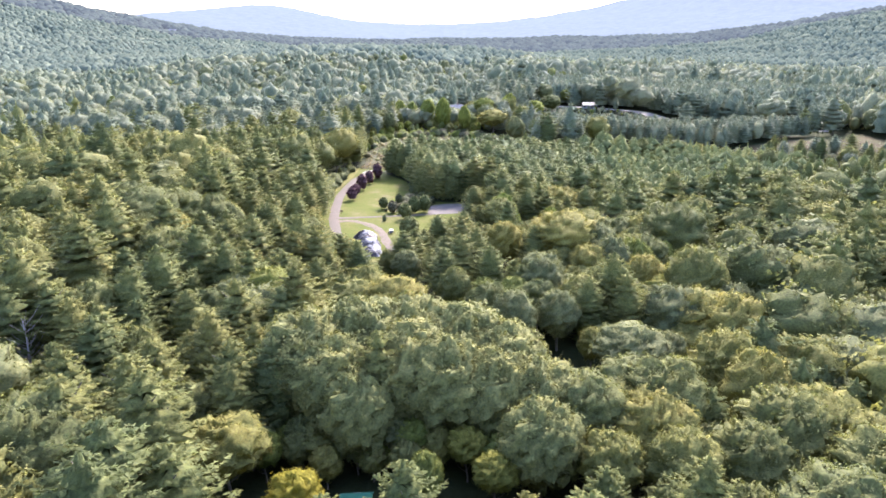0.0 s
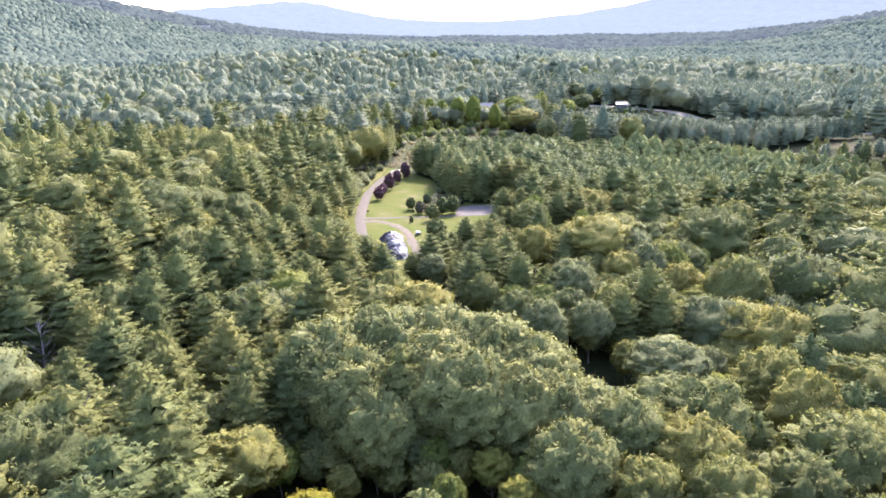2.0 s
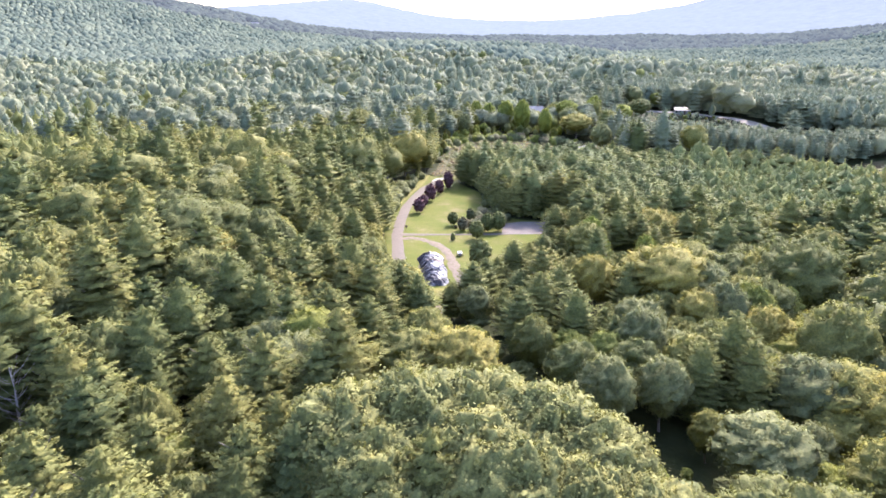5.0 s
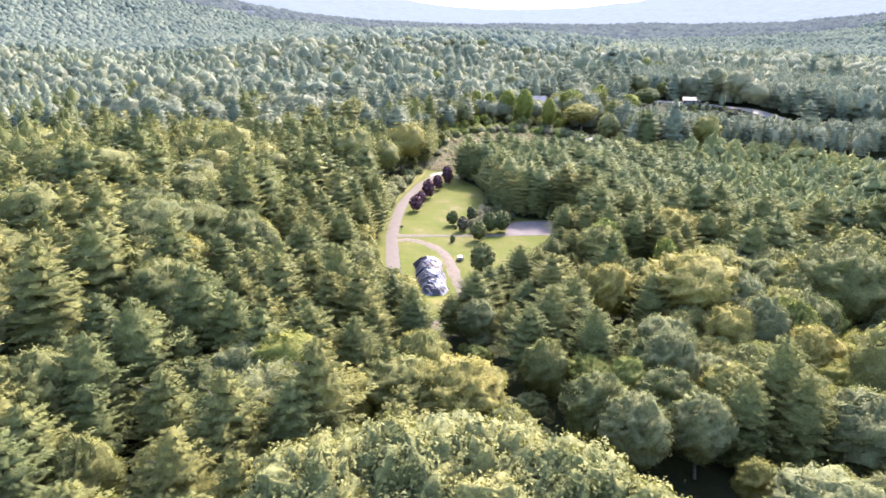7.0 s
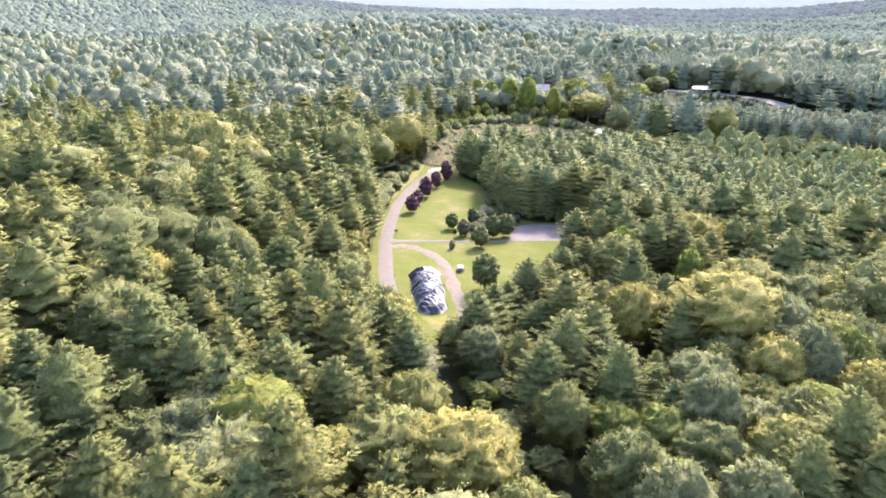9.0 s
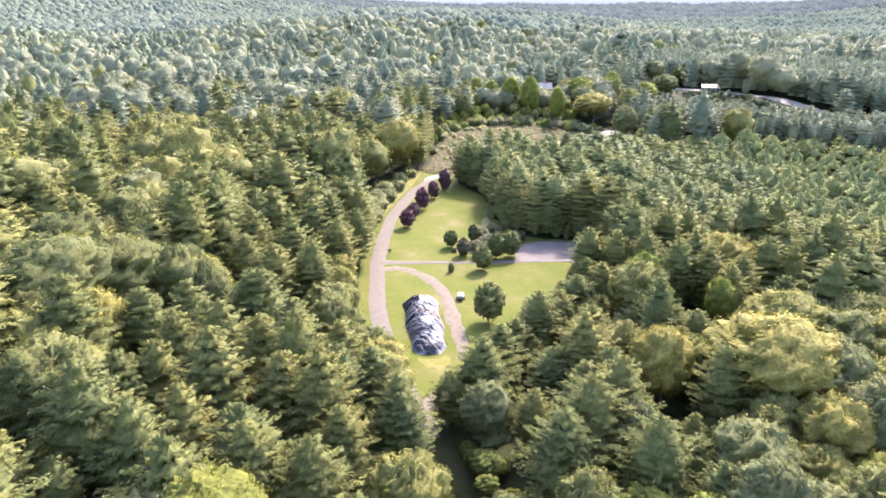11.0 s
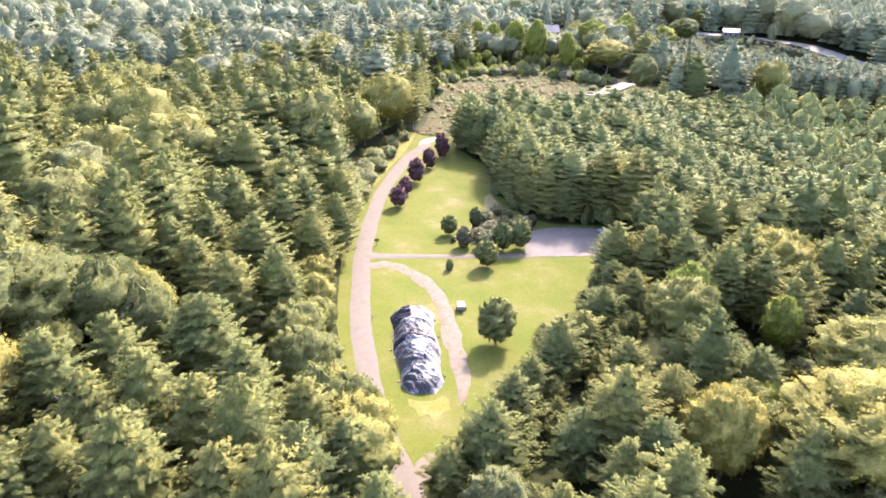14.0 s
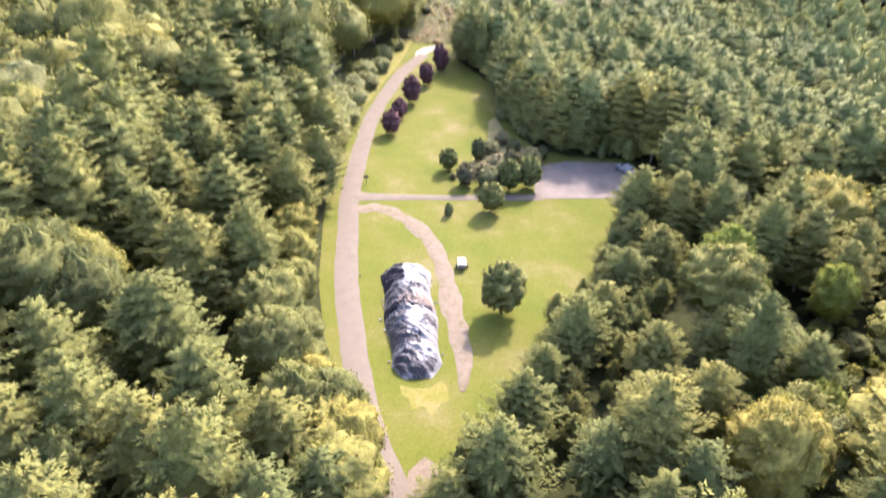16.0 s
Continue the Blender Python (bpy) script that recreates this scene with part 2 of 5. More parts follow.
az, rr = np.meshgrid(np.radians(np.linspace(-75, 75, 301)), np.linspace(2300, 4800, 60))
mx, my = np.sin(az) * rr, np.cos(az) * rr
ri, ci = rr.shape
idx = np.arange(ri * ci).reshape(ri, ci)
quads = np.stack([idx[:-1, :-1], idx[1:, :-1], idx[1:, 1:], idx[:-1, 1:]], -1).reshape(-1, 4)
haze_mat, nt, bsdf = nodes_of("hazed_distant_woods")
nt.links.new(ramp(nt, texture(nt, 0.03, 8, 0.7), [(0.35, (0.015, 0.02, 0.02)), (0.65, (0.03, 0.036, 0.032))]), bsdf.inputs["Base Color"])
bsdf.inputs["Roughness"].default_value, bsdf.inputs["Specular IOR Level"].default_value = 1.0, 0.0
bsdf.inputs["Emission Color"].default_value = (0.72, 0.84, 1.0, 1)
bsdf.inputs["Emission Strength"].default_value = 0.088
backdrop = tagged(new("backdrop", mesh_of("backdrop", np.stack([mx, my, mountains(mx, my)], -1).reshape(-1, 3), quads, None, haze_mat, shade_smooth=True)), "distant wooded mountains in painted pale blue haze", "mountains", kind="structure")

# ---- the clearing ----
CLEARING = [(-17, 179), (-22.5, 179), (-29, 196), (-33, 207), (-36.5, 219), (-39.5, 235), (-41.3, 246), (-42, 258), (-42.5, 270), (-42, 285), (-40, 303), (-38, 318), (-37, 336),
            (-26, 338), (-23, 321), (-14, 305), (-10.5, 284), (-4, 268.5), (3, 265), (15, 265), (16, 250), (9, 236), (4, 222), (-2.5, 212), (-5.5, 203), (-8, 195), (-11.5, 189), (-15, 184)]
MARSH = [(-35, 334.8), (-37, 338), (-35.5, 350), (-36, 380), (-36, 412), (-26, 436), (4, 441), (22, 426), (34, 412), (44, 420), (52, 408), (50, 395), (32, 357), (14, 341), (-12, 337), (-24, 334.8)]
lawn = tagged(sheet("lawn", CLEARING, 0.06, lawn_mat, 0.4), "sunlit yellow-green mown lawn with dry patches", "lawn", kind="structure")
ROAD = [(-17, 174), (-20.0, 182.8), (-22.7, 187.9), (-26.0, 196.3), (-29.0, 206.5), (-32.4, 219.2), (-35.3, 235), (-36.9, 244.6), (-37.9, 255.6), (-38.7, 268.5), (-39.0, 283.5), (-37.5, 301.6), (-36.0, 312), (-32.5, 325)]
sand_foot = tagged(sheet("sand_foot", [(-18.8, 182.2), (-16.4, 181.2), (-14.9, 183.6), (-15.6, 186.4), (-17.4, 187.6), (-18.9, 185.4)], 0.075, dirt_mat, 0.3), "bare sandy patch where lane and lawn meet", "sand", kind="structure")
road = tagged(strip("road", ROAD, 3.5, 0.11, asphalt_mat, 0.06, 2), "worn pinkish-grey asphalt lane through the lawn", "road", kind="structure")
tagged(strip("road_side", [(-36, 245.2), (-33.8, 245), (-28.9, 245.4), (-18.9, 246.2), (-8.9, 247.2), (-3, 248)], [3.8, 2.2, 1.8, 1.8, 1.8, 2.2], 0.13, asphalt_mat, 0.05, 3), "narrow asphalt drive from the lane to the parking place", "road", kind="structure")
track = tagged(strip("dirt_road", [(-35.0, 240.5), (-32.0, 241.3), (-28.6, 240.2), (-24.2, 236.1), (-19.7, 228.0), (-17.8, 220.5), (-16.3, 213.9), (-14.9, 207.9), (-14.1, 202.5), (-13.9, 198)], [3.5, 2.5, 2.4, 2.8, 3.2, 3.3, 3.2, 3.1, 2.6, 1.0], 0.09, dirt_mat, 0.3, 4), "bare sandy track that loops across the lawn", "track", kind="structure")
parking = tagged(sheet("parking", [(-4.4, 247.2), (10.5, 249.0), (14.2, 257), (14.5, 263.5), (2, 263), (-3.9, 260)], 0.1, gravel_mat, 0.3), "grey gravel parking place at the edge of the pines", "parking", kind="structure")
sand = tagged(sheet("sand", [(-34.6, 323), (-35.0, 327), (-33.6, 330.4), (-31, 332.4), (-28.2, 333.6), (-27.0, 332.2), (-28, 330.6), (-30.5, 328.5), (-32, 325.6), (-33, 322.5)], 0.1, sand_mat, 0.3), "bare pale sand where the lane ends", "sand", kind="structure")


# ---- trees ----
def unit(v):
    return v / (np.linalg.norm(v, axis=-1, keepdims=True) + 1e-9)


def sprays(rng, at, normal, size, long=1.0, along=None, blades=2, facing=None):
    """Leaf sprays as loose triangles: fans of narrow blades along a twig, or pairs of leafy tips that face all ways."""
    k = len(at)
    size = np.broadcast_to(size, k) * rng.uniform(0.7, 1.3, k)
    out = []
    for i in range(blades):
        if along is None:
            n = unit(normal + rng.normal(0, 0.3, (k, 3)))
            a = unit(np.cross(n, rng.normal(size=(k, 3))))
            b, s = np.cross(n, a), size[:, None]
            c = at + rng.normal(0, 0.3, (k, 3)) * s
            out.append(np.stack([c - a * s * 0.5, c + a * s * 0.45 + b * s * 0.2, c + b * s * rng.uniform(0.55, 0.95, k)[:, None]], 1))
        else:
            n = unit(normal + rng.normal(0, 0.15, (k, 3)))
            a = unit(along - n * (along * n).sum(1)[:, None])
            b, s = np.cross(n, a), size[:, None]
            turn = (i - (blades - 1) / 2) * 0.75 + rng.normal(0, 0.2, k)
            w = a * np.cos(turn)[:, None] + b * np.sin(turn)[:, None]
            side = np.cross(n, w)
            out.append(np.stack([at - side * s * 0.3 - w * s * 0.2, at + side * s * 0.3 - w * s * 0.2, at + w * s * long * rng.uniform(0.75, 1.15, k)[:, None] + n * s * 0.12], 1))
    v = np.concatenate(out)
    n = np.tile(normal if facing is None else facing, (blades, 1))
    away = (np.cross(v[:, 1] - v[:, 0], v[:, 2] - v[:, 0]) * n).sum(1) < 0
    v[away] = v[away][:, ::-1]
    n = unit(n + rng.normal(0, 0.16, n.shape))
    return v.reshape(-1, 3), np.arange(3 * k * blades).reshape(-1, 3), np.repeat(n, 3, 0)


def halves(f):
    """Quads as triangles."""
    f = np.asarray(f)
    return np.vstack([f[:, [0, 1, 2]], f[:, [0, 2, 3]]])


def lump(rng, centre, radii, rings=4, around=7, rough=0.2):
    """A rough closed hull of quads, within the leaves."""
    v = []
    for i in range(rings + 1):
        e = -math.pi / 2 + math.pi * (i + 0.02) / (rings + 0.04)
        for j in range(around):
            a = 2 * math.pi * (j + 0.5 * (i % 2)) / around
            k = 1 + rng.uniform(-rough, rough)
            v.append((math.cos(a) * math.cos(e) * k, math.sin(a) * math.cos(e) * k, math.sin(e) * k))
    f = [(i * around + j, i * around + (j + 1) % around, (i + 1) * around + (j + 1) % around, (i + 1) * around + j) for i in range(rings) for j in range(around)]
    return np.array(v) * radii + centre, halves(f), unit(np.array(v) / radii)


def joined(pieces):
    verts, faces, normals, at = [], [], [], 0
    for v, f, n in pieces:
        verts.append(v)
        faces.append(f + at)
        normals.append(n)
        at += len(v)
    return np.vstack(verts), np.vstack(faces), None if normals[0] is None else np.vstack(normals)


def outward(v, f):
    """Normals at the corners of a hull, from the faces that meet there."""
    n = np.zeros(v.shape)
    side = np.cross(v[f[:, 1]] - v[f[:, 0]], v[f[:, 2]] - v[f[:, 0]])
    for k in range(3):
        np.add.at(n, f[:, k], side)
    return unit(n)


def tiers(rng, envelope, levels, around, low, top=0.985, notch=0.62):
    """A closed hull of drooping star-shaped tiers, like the whorls of a pine."""
    v = []
    for i in range(levels):
        t = i / (levels - 1)
        h = low + (top - low) * t
        step = (top - low) / (levels - 1)
        a0 = rng.uniform(0, 6.28)
        for ring in (0, 1):
            for j in range(around):
                a = a0 + 6.283 * j / around
                out = envelope(t) * (rng.uniform(0.86, 1.12) if j % 2 else rng.uniform(0.6, 0.8))
                k = out if ring == 0 else envelope(min(1, t + 0.5 / levels)) * notch
                v.append((math.cos(a) * k, math.sin(a) * k, h + (0.16 * out if ring == 0 else step * 0.5) + rng.normal(0, 0.004)))
    v.append((0, 0, top + 0.012))
    rows, tip = 2 * levels, len(v) - 1
    f = [(i * around + j, i * around + (j + 1) % around, (i + 1) * around + (j + 1) % around, (i + 1) * around + j) for i in range(rows - 1) for j in range(around)]
    f = np.vstack([halves(f), [((rows - 1) * around + j, (rows - 1) * around + (j + 1) % around, tip) for j in range(around)]])
    v = np.array(v)
    return v, f, unit(outward(v, f) + [0, 0, 0.5])


def billowed(seed, centre, radii, rings, around, deep=1.0):
    """A closed crown hull that swells and folds like a head of cauliflower."""
    v = []
    for i in range(rings + 1):
        e = -math.pi / 2 + math.pi * (i + 0.03) / (rings + 0.06)
        for j in range(around):
            a = 2 * math.pi * (j + 0.5 * (i % 2)) / around
            d = Vector((math.cos(a) * math.cos(e), math.sin(a) * math.cos(e), math.sin(e)))
            big = 0.5 - abs(noise.noise(d * 2.7 + Vector((seed * 1.7, 3.1, 0.4))))
            small = 0.4 - abs(noise.noise(d * 6.3 + Vector((7.0, seed * 2.3, 1.9))))
            k = 1 + deep * (0.62 * (big - 0.25) + 0.56 * (small - 0.15) + 0.07 * noise.noise(d * 12 + Vector((0, 0, seed))))
            v.append(d * k)
    f = [(i * around + j, i * around + (j + 1) % around, (i + 1) * around + (j + 1) % around, (i + 1) * around + j) for i in range(rings) for j in range(around)]
    v, f = np.array(v) * radii + centre, halves(f)
    return v, f, outward(v, f)


def leafed(rng, hull, count, size, blades=2):
    """Sprays of leaves all over a hull, as dense as its faces are large."""
    v, f, n = hull
    area = np.linalg.norm(np.cross(v[f[:, 1]] - v[f[:, 0]], v[f[:, 2]] - v[f[:, 0]]), axis=1)
    pick = rng.choice(len(f), count, p=area / area.sum())
    w = rng.dirichlet((1, 1, 1), count)[:, :, None]
    at, face = (v[f[pick]] * w).sum(1), unit((n[f[pick]] * w).sum(1))
    at = at + face * (rng.uniform(-0.2, 2.4, count) * size)[:, None]
    return sprays(rng, at, unit(face + rng.normal(0, 0.5, face.shape)), size, facing=unit(face + [0, 0, 0.2]), blades=blades)


def broad_crown(seed, leaves=3700, rings=20, around=32, size=0.0185, spread=1.0, flat=0.8, deep=1.15):
    """A broadleaf crown, 1 high from the ground up and about 0.7 across, with billows and folds."""
    radii = np.array([0.275 * spread, 0.275 * spread, 0.34 * flat])
    hull = billowed(seed, np.array([0, 0, 0.95 - 0.34 * flat]), radii, rings, around, deep)
    return joined([hull, leafed(np.random.default_rng(seed), hull, leaves, size)])


def pine_crown(seed, levels=13, branches=10, tufts=30, size=0.0185, width=0.24, low=0.16, droop=0.0, blades=2):
    """A pine crown, 1 high: whorls of flat plumes that turn up at their tips."""
    rng = np.random.default_rng(seed)
    def envelope(t):
        return width * max(0.03, 1.01 - t ** 2.9) ** 0.85 * (0.7 + 0.3 * min(1, t * 3)) + 0.008

    out = [tiers(rng, lambda t: envelope(t) * 0.86, levels - 2, 2 * branches, low)]
    for i in range(levels):
        h = low + (0.975 - low) * (i / (levels - 1)) ** 0.9 + rng.normal(0, 0.006)
        top = (h - low) / (1 - low)
        reach = envelope(max(top, 0.0)) * rng.uniform(0.9, 1.1) + 0.006
        count = max(4, round(branches * (1 - 0.35 * top)))
        a0 = rng.uniform(0, 6.28)
        for j in range(count):
            a = a0 + 6.283 * j / count + rng.normal(0, 0.18)
            long = reach * rng.uniform(0.75, 1.18) * (1 + 0.1 * math.sin(a * 2 + seed + 4 * top))
            w = np.array([math.cos(a), math.sin(a), 0.0])
            s = np.array([-w[1], w[0], 0.0])
            k = max(2, round(tufts * (0.45 + 0.55 * long / width)))
            d = np.linspace(0.55, 1.04, k)
            fan = np.where(np.arange(k) % 2, 1, -1) * rng.uniform(0.06, 0.34, k) * long * np.sqrt(d) * (1.15 - d)
            rise = (0.04 + 0.12 * top + 0.2 * d ** 2 - droop * d) * long
            at = w * (d * long)[:, None] + s * fan[:, None] + np.stack([0 * d, 0 * d, h + rise + rng.normal(0, 0.006, k)], 1)
            n = unit(np.array([0, 0, 1.0]) + w * 0.25 + s * (np.sign(fan) * 0.4)[:, None] + rng.normal(0, 0.35, (k, 3)))
            along = w + s * (np.sign(fan) * 0.55)[:, None] + [0, 0, 0.25]
            face = unit(w * (0.25 + 0.75 * d)[:, None] + s * (fan / long * 1.6)[:, None] + np.array([0, 0, 0.6 + 0.4 * top]))
            out.append(sprays(rng, at, n, size, 1.15, along, blades, face))
    tip = np.array([[0, 0, 0.985], [0.004, 0, 0.97], [-0.004, 0.003, 0.955]])
    out.append(sprays(rng, tip, unit(rng.normal(size=(3, 3)) * [1, 1, 0.2]), 0.018, 1.3, np.array([[0, 0, 1.0]] * 3), 2))
    return joined(out)


def stem(seed, top=0.6, limbs=5, wide=0.016, reach=0.2):
    """A tapered trunk with limbs, for a tree 1 high."""
    rng = np.random.default_rng(seed)
    out = []

    def tube(points, r0, r1, sides=6):
        points = np.array(points)
        ring = 2 * np.pi * np.arange(sides) / sides
        v = []
        for i, p in enumerate(points):
            d = unit(points[min(i + 1, len(points) - 1)] - points[max(i - 1, 0)])
            a = unit(np.cross(d, [0.3, 1, 0.2]))
            b = np.cross(d, a)
            r = r0 + (r1 - r0) * i / (len(points) - 1)
            v.append(p + (np.cos(ring)[:, None] * a + np.sin(ring)[:, None] * b) * r)
        m = len(points)
        f = [(i * sides + j, i * sides + (j + 1) % sides, (i + 1) * sides + (j + 1) % sides, (i + 1) * sides + j) for i in range(m - 1) for j in range(sides)]
        out.append((np.vstack(v), np.array(f), None))

    bend = rng.normal(0, 0.012, (5, 2)).cumsum(0)
    line = [(bend[i][0] if i else 0, bend[i][1] if i else 0, top * i / 4 - (0.02 if i == 0 else 0)) for i in range(5)]
    tube(line, wide * 1.25, wide * 0.35, 7)
    for i in range(limbs):
        h = top * rng.uniform(0.35, 0.95)
        a = 2.4 * i + rng.uniform(0, 1)
        root = np.array([np.interp(h, [p[2] for p in line], [p[0] for p in line]), np.interp(h, [p[2] for p in line], [p[1] for p in line]), h])
        w = np.array([math.cos(a), math.sin(a), 0.7])
        tube([root, root + w * reach * 0.5, root + w * reach + [0, 0, reach * 0.25]], wide * 0.5, wide * 0.15, 5)
    return joined(out)


def far_broad(seed, rings=4, around=7):
    rng = np.random.default_rng(seed)
    return lump(rng, np.array([0, 0, 0.6]), np.array([0.3, 0.3, 0.38]), rings, around, 0.28)


def far_pine(seed, rings=5, around=8):
    """A steep rounded crown."""
    return lump(np.random.default_rng(seed), np.array([0, 0, 0.56]), np.array([0.24, 0.24, 0.44]), rings, around, 0.24)


def mid_pine(seed):
    rng = np.random.default_rng(seed)
    hull = tiers(rng, lambda t: 0.22 * max(0.03, 1.01 - t ** 2.7) ** 0.85 * (0.75 + 0.25 * min(1, t * 4)), 5, 10, 0.12)
    k = 70
    a, t = rng.uniform(0, 6.283, k), rng.uniform(0.1, 0.97, k)
    w = np.stack([np.cos(a), np.sin(a), 0 * a], 1)
    at = w * (0.23 * (1.01 - t ** 2.7) ** 0.85 * rng.uniform(0.75, 1.05, k))[:, None] + np.stack([0 * t, 0 * t, 0.14 + 0.84 * t], 1)
    return joined([hull, sprays(rng, at, unit(w * 0.6 + [0, 0, 1.0] + rng.normal(0, 0.3, (k, 3))), 0.06, 1.05, w + [0, 0, 0.3], 1, unit(w + [0, 0, 0.55]))])


def mid_broad(seed):
    hull = billowed(seed, np.array([0, 0, 0.6]), np.array([0.28, 0.28, 0.36]), 7, 11)
    return joined([hull, leafed(np.random.default_rng(seed), hull, 120, 0.06, 1)])


# where trees stand: x, y, height, species (0 pine, 1 green, 2 yellowing, 3 silvery), lean of tint
rng = np.random.default_rng(11)


def lumpy(x, y, scale, seed):
    return np.array([noise.noise((a / scale + seed, b / scale, seed * 0.7)) for a, b in zip(x, y)])


def scatter(x0, x1, y0, y1, step):
    a, b = np.meshgrid(np.arange(x0, x1, step), np.arange(y0, y1, step * 0.87))
    a = a + (np.arange(a.shape[0]) % 2 * step / 2)[:, None]
    a, b = a.ravel(), b.ravel()
    return a + rng.uniform(-0.36, 0.36, len(a)) * step, b + rng.uniform(-0.36, 0.36, len(a)) * step


BELT_STRIP = [(36, 398), (48, 402), (87, 384), (108, 376), (143, 364), (190, 385), (225, 365), (245, 372), (250, 425), (215, 412), (190, 396), (142, 376), (108, 388), (86, 396), (50, 414)]
YARD = [(59, 668), (64, 668), (76, 575), (86, 530), (113, 525), (136, 506), (156, 475), (186, 462), (240, 444), (240, 437), (184, 453), (151, 465), (131, 497), (110, 516), (81, 519), (71, 560)]
GARDEN = [(2, 500), (10, 494), (30, 490), (36, 500), (24, 512), (20, 545), (8, 545)]
WEST_FIELD = [(-420, 372), (-330, 368), (-306, 400), (-330, 418), (-372, 424), (-420, 420)]
GLADE = [(-28, 74), (9, 74), (9, 91.5), (-28, 91.5)]
RAVINE = [(-13, 177), (-8, 152), (-2, 130), (11, 119), (27, 108), (48, 99), (50, 108), (32, 119), (18, 128), (7, 138), (-1, 154), (-8, 177)]
SHED_GAP = [(-15, 81.5), (-7.5, 81.5), (-8, 87.5), (-14.5, 88)]
EAST_EDGE = [(-15, 184), (-11, 180), (-5, 185), (2, 195), (9, 210), (16, 222), (22, 236), (16, 252), (9, 236), (4, 222), (-2.5, 212), (-8, 195)]
LANE_GAP = [(-23, 182), (-19.5, 172), (-15.5, 170), (-14.5, 184)]
VERGE = [(-42.4, 262), (-48, 270), (-50.5, 285), (-47.5, 303), (-43.5, 320), (-41, 338), (-36.9, 338), (-37.9, 318), (-39.9, 303), (-41.9, 285), (-42.4, 270)]
HOLLOW = [(25, 204), (44, 204), (47, 221), (26, 221)]
LOW_GROWTH = [(60, 440), (100, 425), (150, 405), (200, 420), (240, 432), (184, 446), (150, 458), (130, 490), (110, 509), (80, 510), (62, 500)]
CLEAR = [CLEARING, MARSH, RAVINE, GLADE, BELT_STRIP, YARD, GARDEN, WEST_FIELD, LANE_GAP, SHED_GAP, EAST_EDGE, LOW_GROWTH, HOLLOW, VERGE]
HOMES = [(-355, 868, 22), (-345, 860, 20), (-632, 1815, 45), (-625, 1790, 40), (-337, 415, 14), (12, 532, 12), (-71, 113, 6.5)]


def free(x, y, margin=0.0):
    ok = np.ones(len(x), bool)
    for cx, cy, r in HOMES:
        ok &= np.hypot(x - cx, y - cy) > r
    for o in CLEAR:
        for dx, dy in ((0, 0), (1, 0), (-1, 0), (0, 1), (0, -1)):
            ok &= ~inside(x + dx * margin, y + dy * margin, o)
    return ok


def in_view(x, y, spare=0.0):
    """The wedge that the walk looks over, with room at the sides."""
    return (x > -(60 + spare + (y + 10) * 0.95)) & (x < 55 + spare + (y + 10) * 0.68) & (y > 40)


PINES, BROADS = [pine_crown(20 + i, width=(0.26, 0.22, 0.28, 0.24, 0.25)[i]) for i in range(5)], [broad_crown(40 + i, spread=(1, 1.1, 0.9, 1.15, 1.0)[i], flat=(0.8, 0.75, 0.95, 0.7, 0.9)[i]) for i in range(5)]
NEAR_PINES = [pine_crown(60 + i, levels=11, branches=7, tufts=14, size=0.03, width=(0.25, 0.22, 0.27)[i], blades=2) for i in range(3)]
NEAR_BROADS = [broad_crown(70 + i, 620, 12, 20, 0.034, (1, 1.1, 0.9)[i]) for i in range(3)]
MID_PINES, MID_BROADS = [mid_pine(80 + i) for i in range(4)], [mid_broad(90 + i) for i in range(4)]
FAR_PINES, FAR_BROADS = [far_pine(100 + i, 3, 6) for i in range(3)], [far_broad(110 + i, 3, 6) for i in range(4)]
LAST_PINES, LAST_BROADS = [far_pine(120 + i, 3, 6) for i in range(3)], [far_broad(125 + i, 3, 6) for i in range(3)]

# normals of far crowns are bent upward, which lightens and softens their shading
FAR_PINES, FAR_BROADS = [(v, f, unit(n * 0.9 + [0, 0, 0.25])) for v, f, n in FAR_PINES], [(v, f, unit(n * 0.9 + [0, 0, 0.25])) for v, f, n in FAR_BROADS]
SOFT_PINES, SOFT_BROADS = MID_PINES, [(v, f, unit(n * 0.9 + [0, 0, 0.15])) for v, f, n in MID_BROADS]
LAST_BROADS = [(v, f, unit(n * 0.9 + [0, 0, 0.3])) for v, f, n in LAST_BROADS]


def species_of(x, y):
    """Pines over most of the valley, broadleaf woods in patches."""
    k = lumpy(x, y, 38.0, 3.0) + 0.5 * lumpy(x, y, 13.0, 8.0)
    pine_wood = np.where((x > -8) & (y > 262) & (y < 420), 0.7, np.where(x < -25, 0.22, 0.05))
    pine_wood = np.where(y > 1650, -0.8, np.where(y > 760, -0.5, np.where(y > 640, -0.2, np.where(y > 430, 0.0, pine_wood))))
    pine_wood = np.where((np.abs(x - 25) < 50) & (np.abs(y - 495) < 40), -0.6, pine_wood)
    pine_wood = np.where((x > -90) & (x < -38) & (y > 262) & (y < 400), 0.4, pine_wood)
    pine_wood = np.where((x > 45) & (y > 380) & (y < 600), 0.45, pine_wood)
    east = (x > 22) & (y < 205)
    pine_wood = np.where(east, -0.25, pine_wood)
    r = rng.uniform(size=len(x)) * np.where(east, 1.22, 1.0)
    broad = k * 1.3 + rng.normal(0, 0.22, len(x)) > pine_wood
    sp = np.where(broad, np.where(r < 0.76, 1, np.where(r < 0.89, 2, 3)), 0)
    return sp


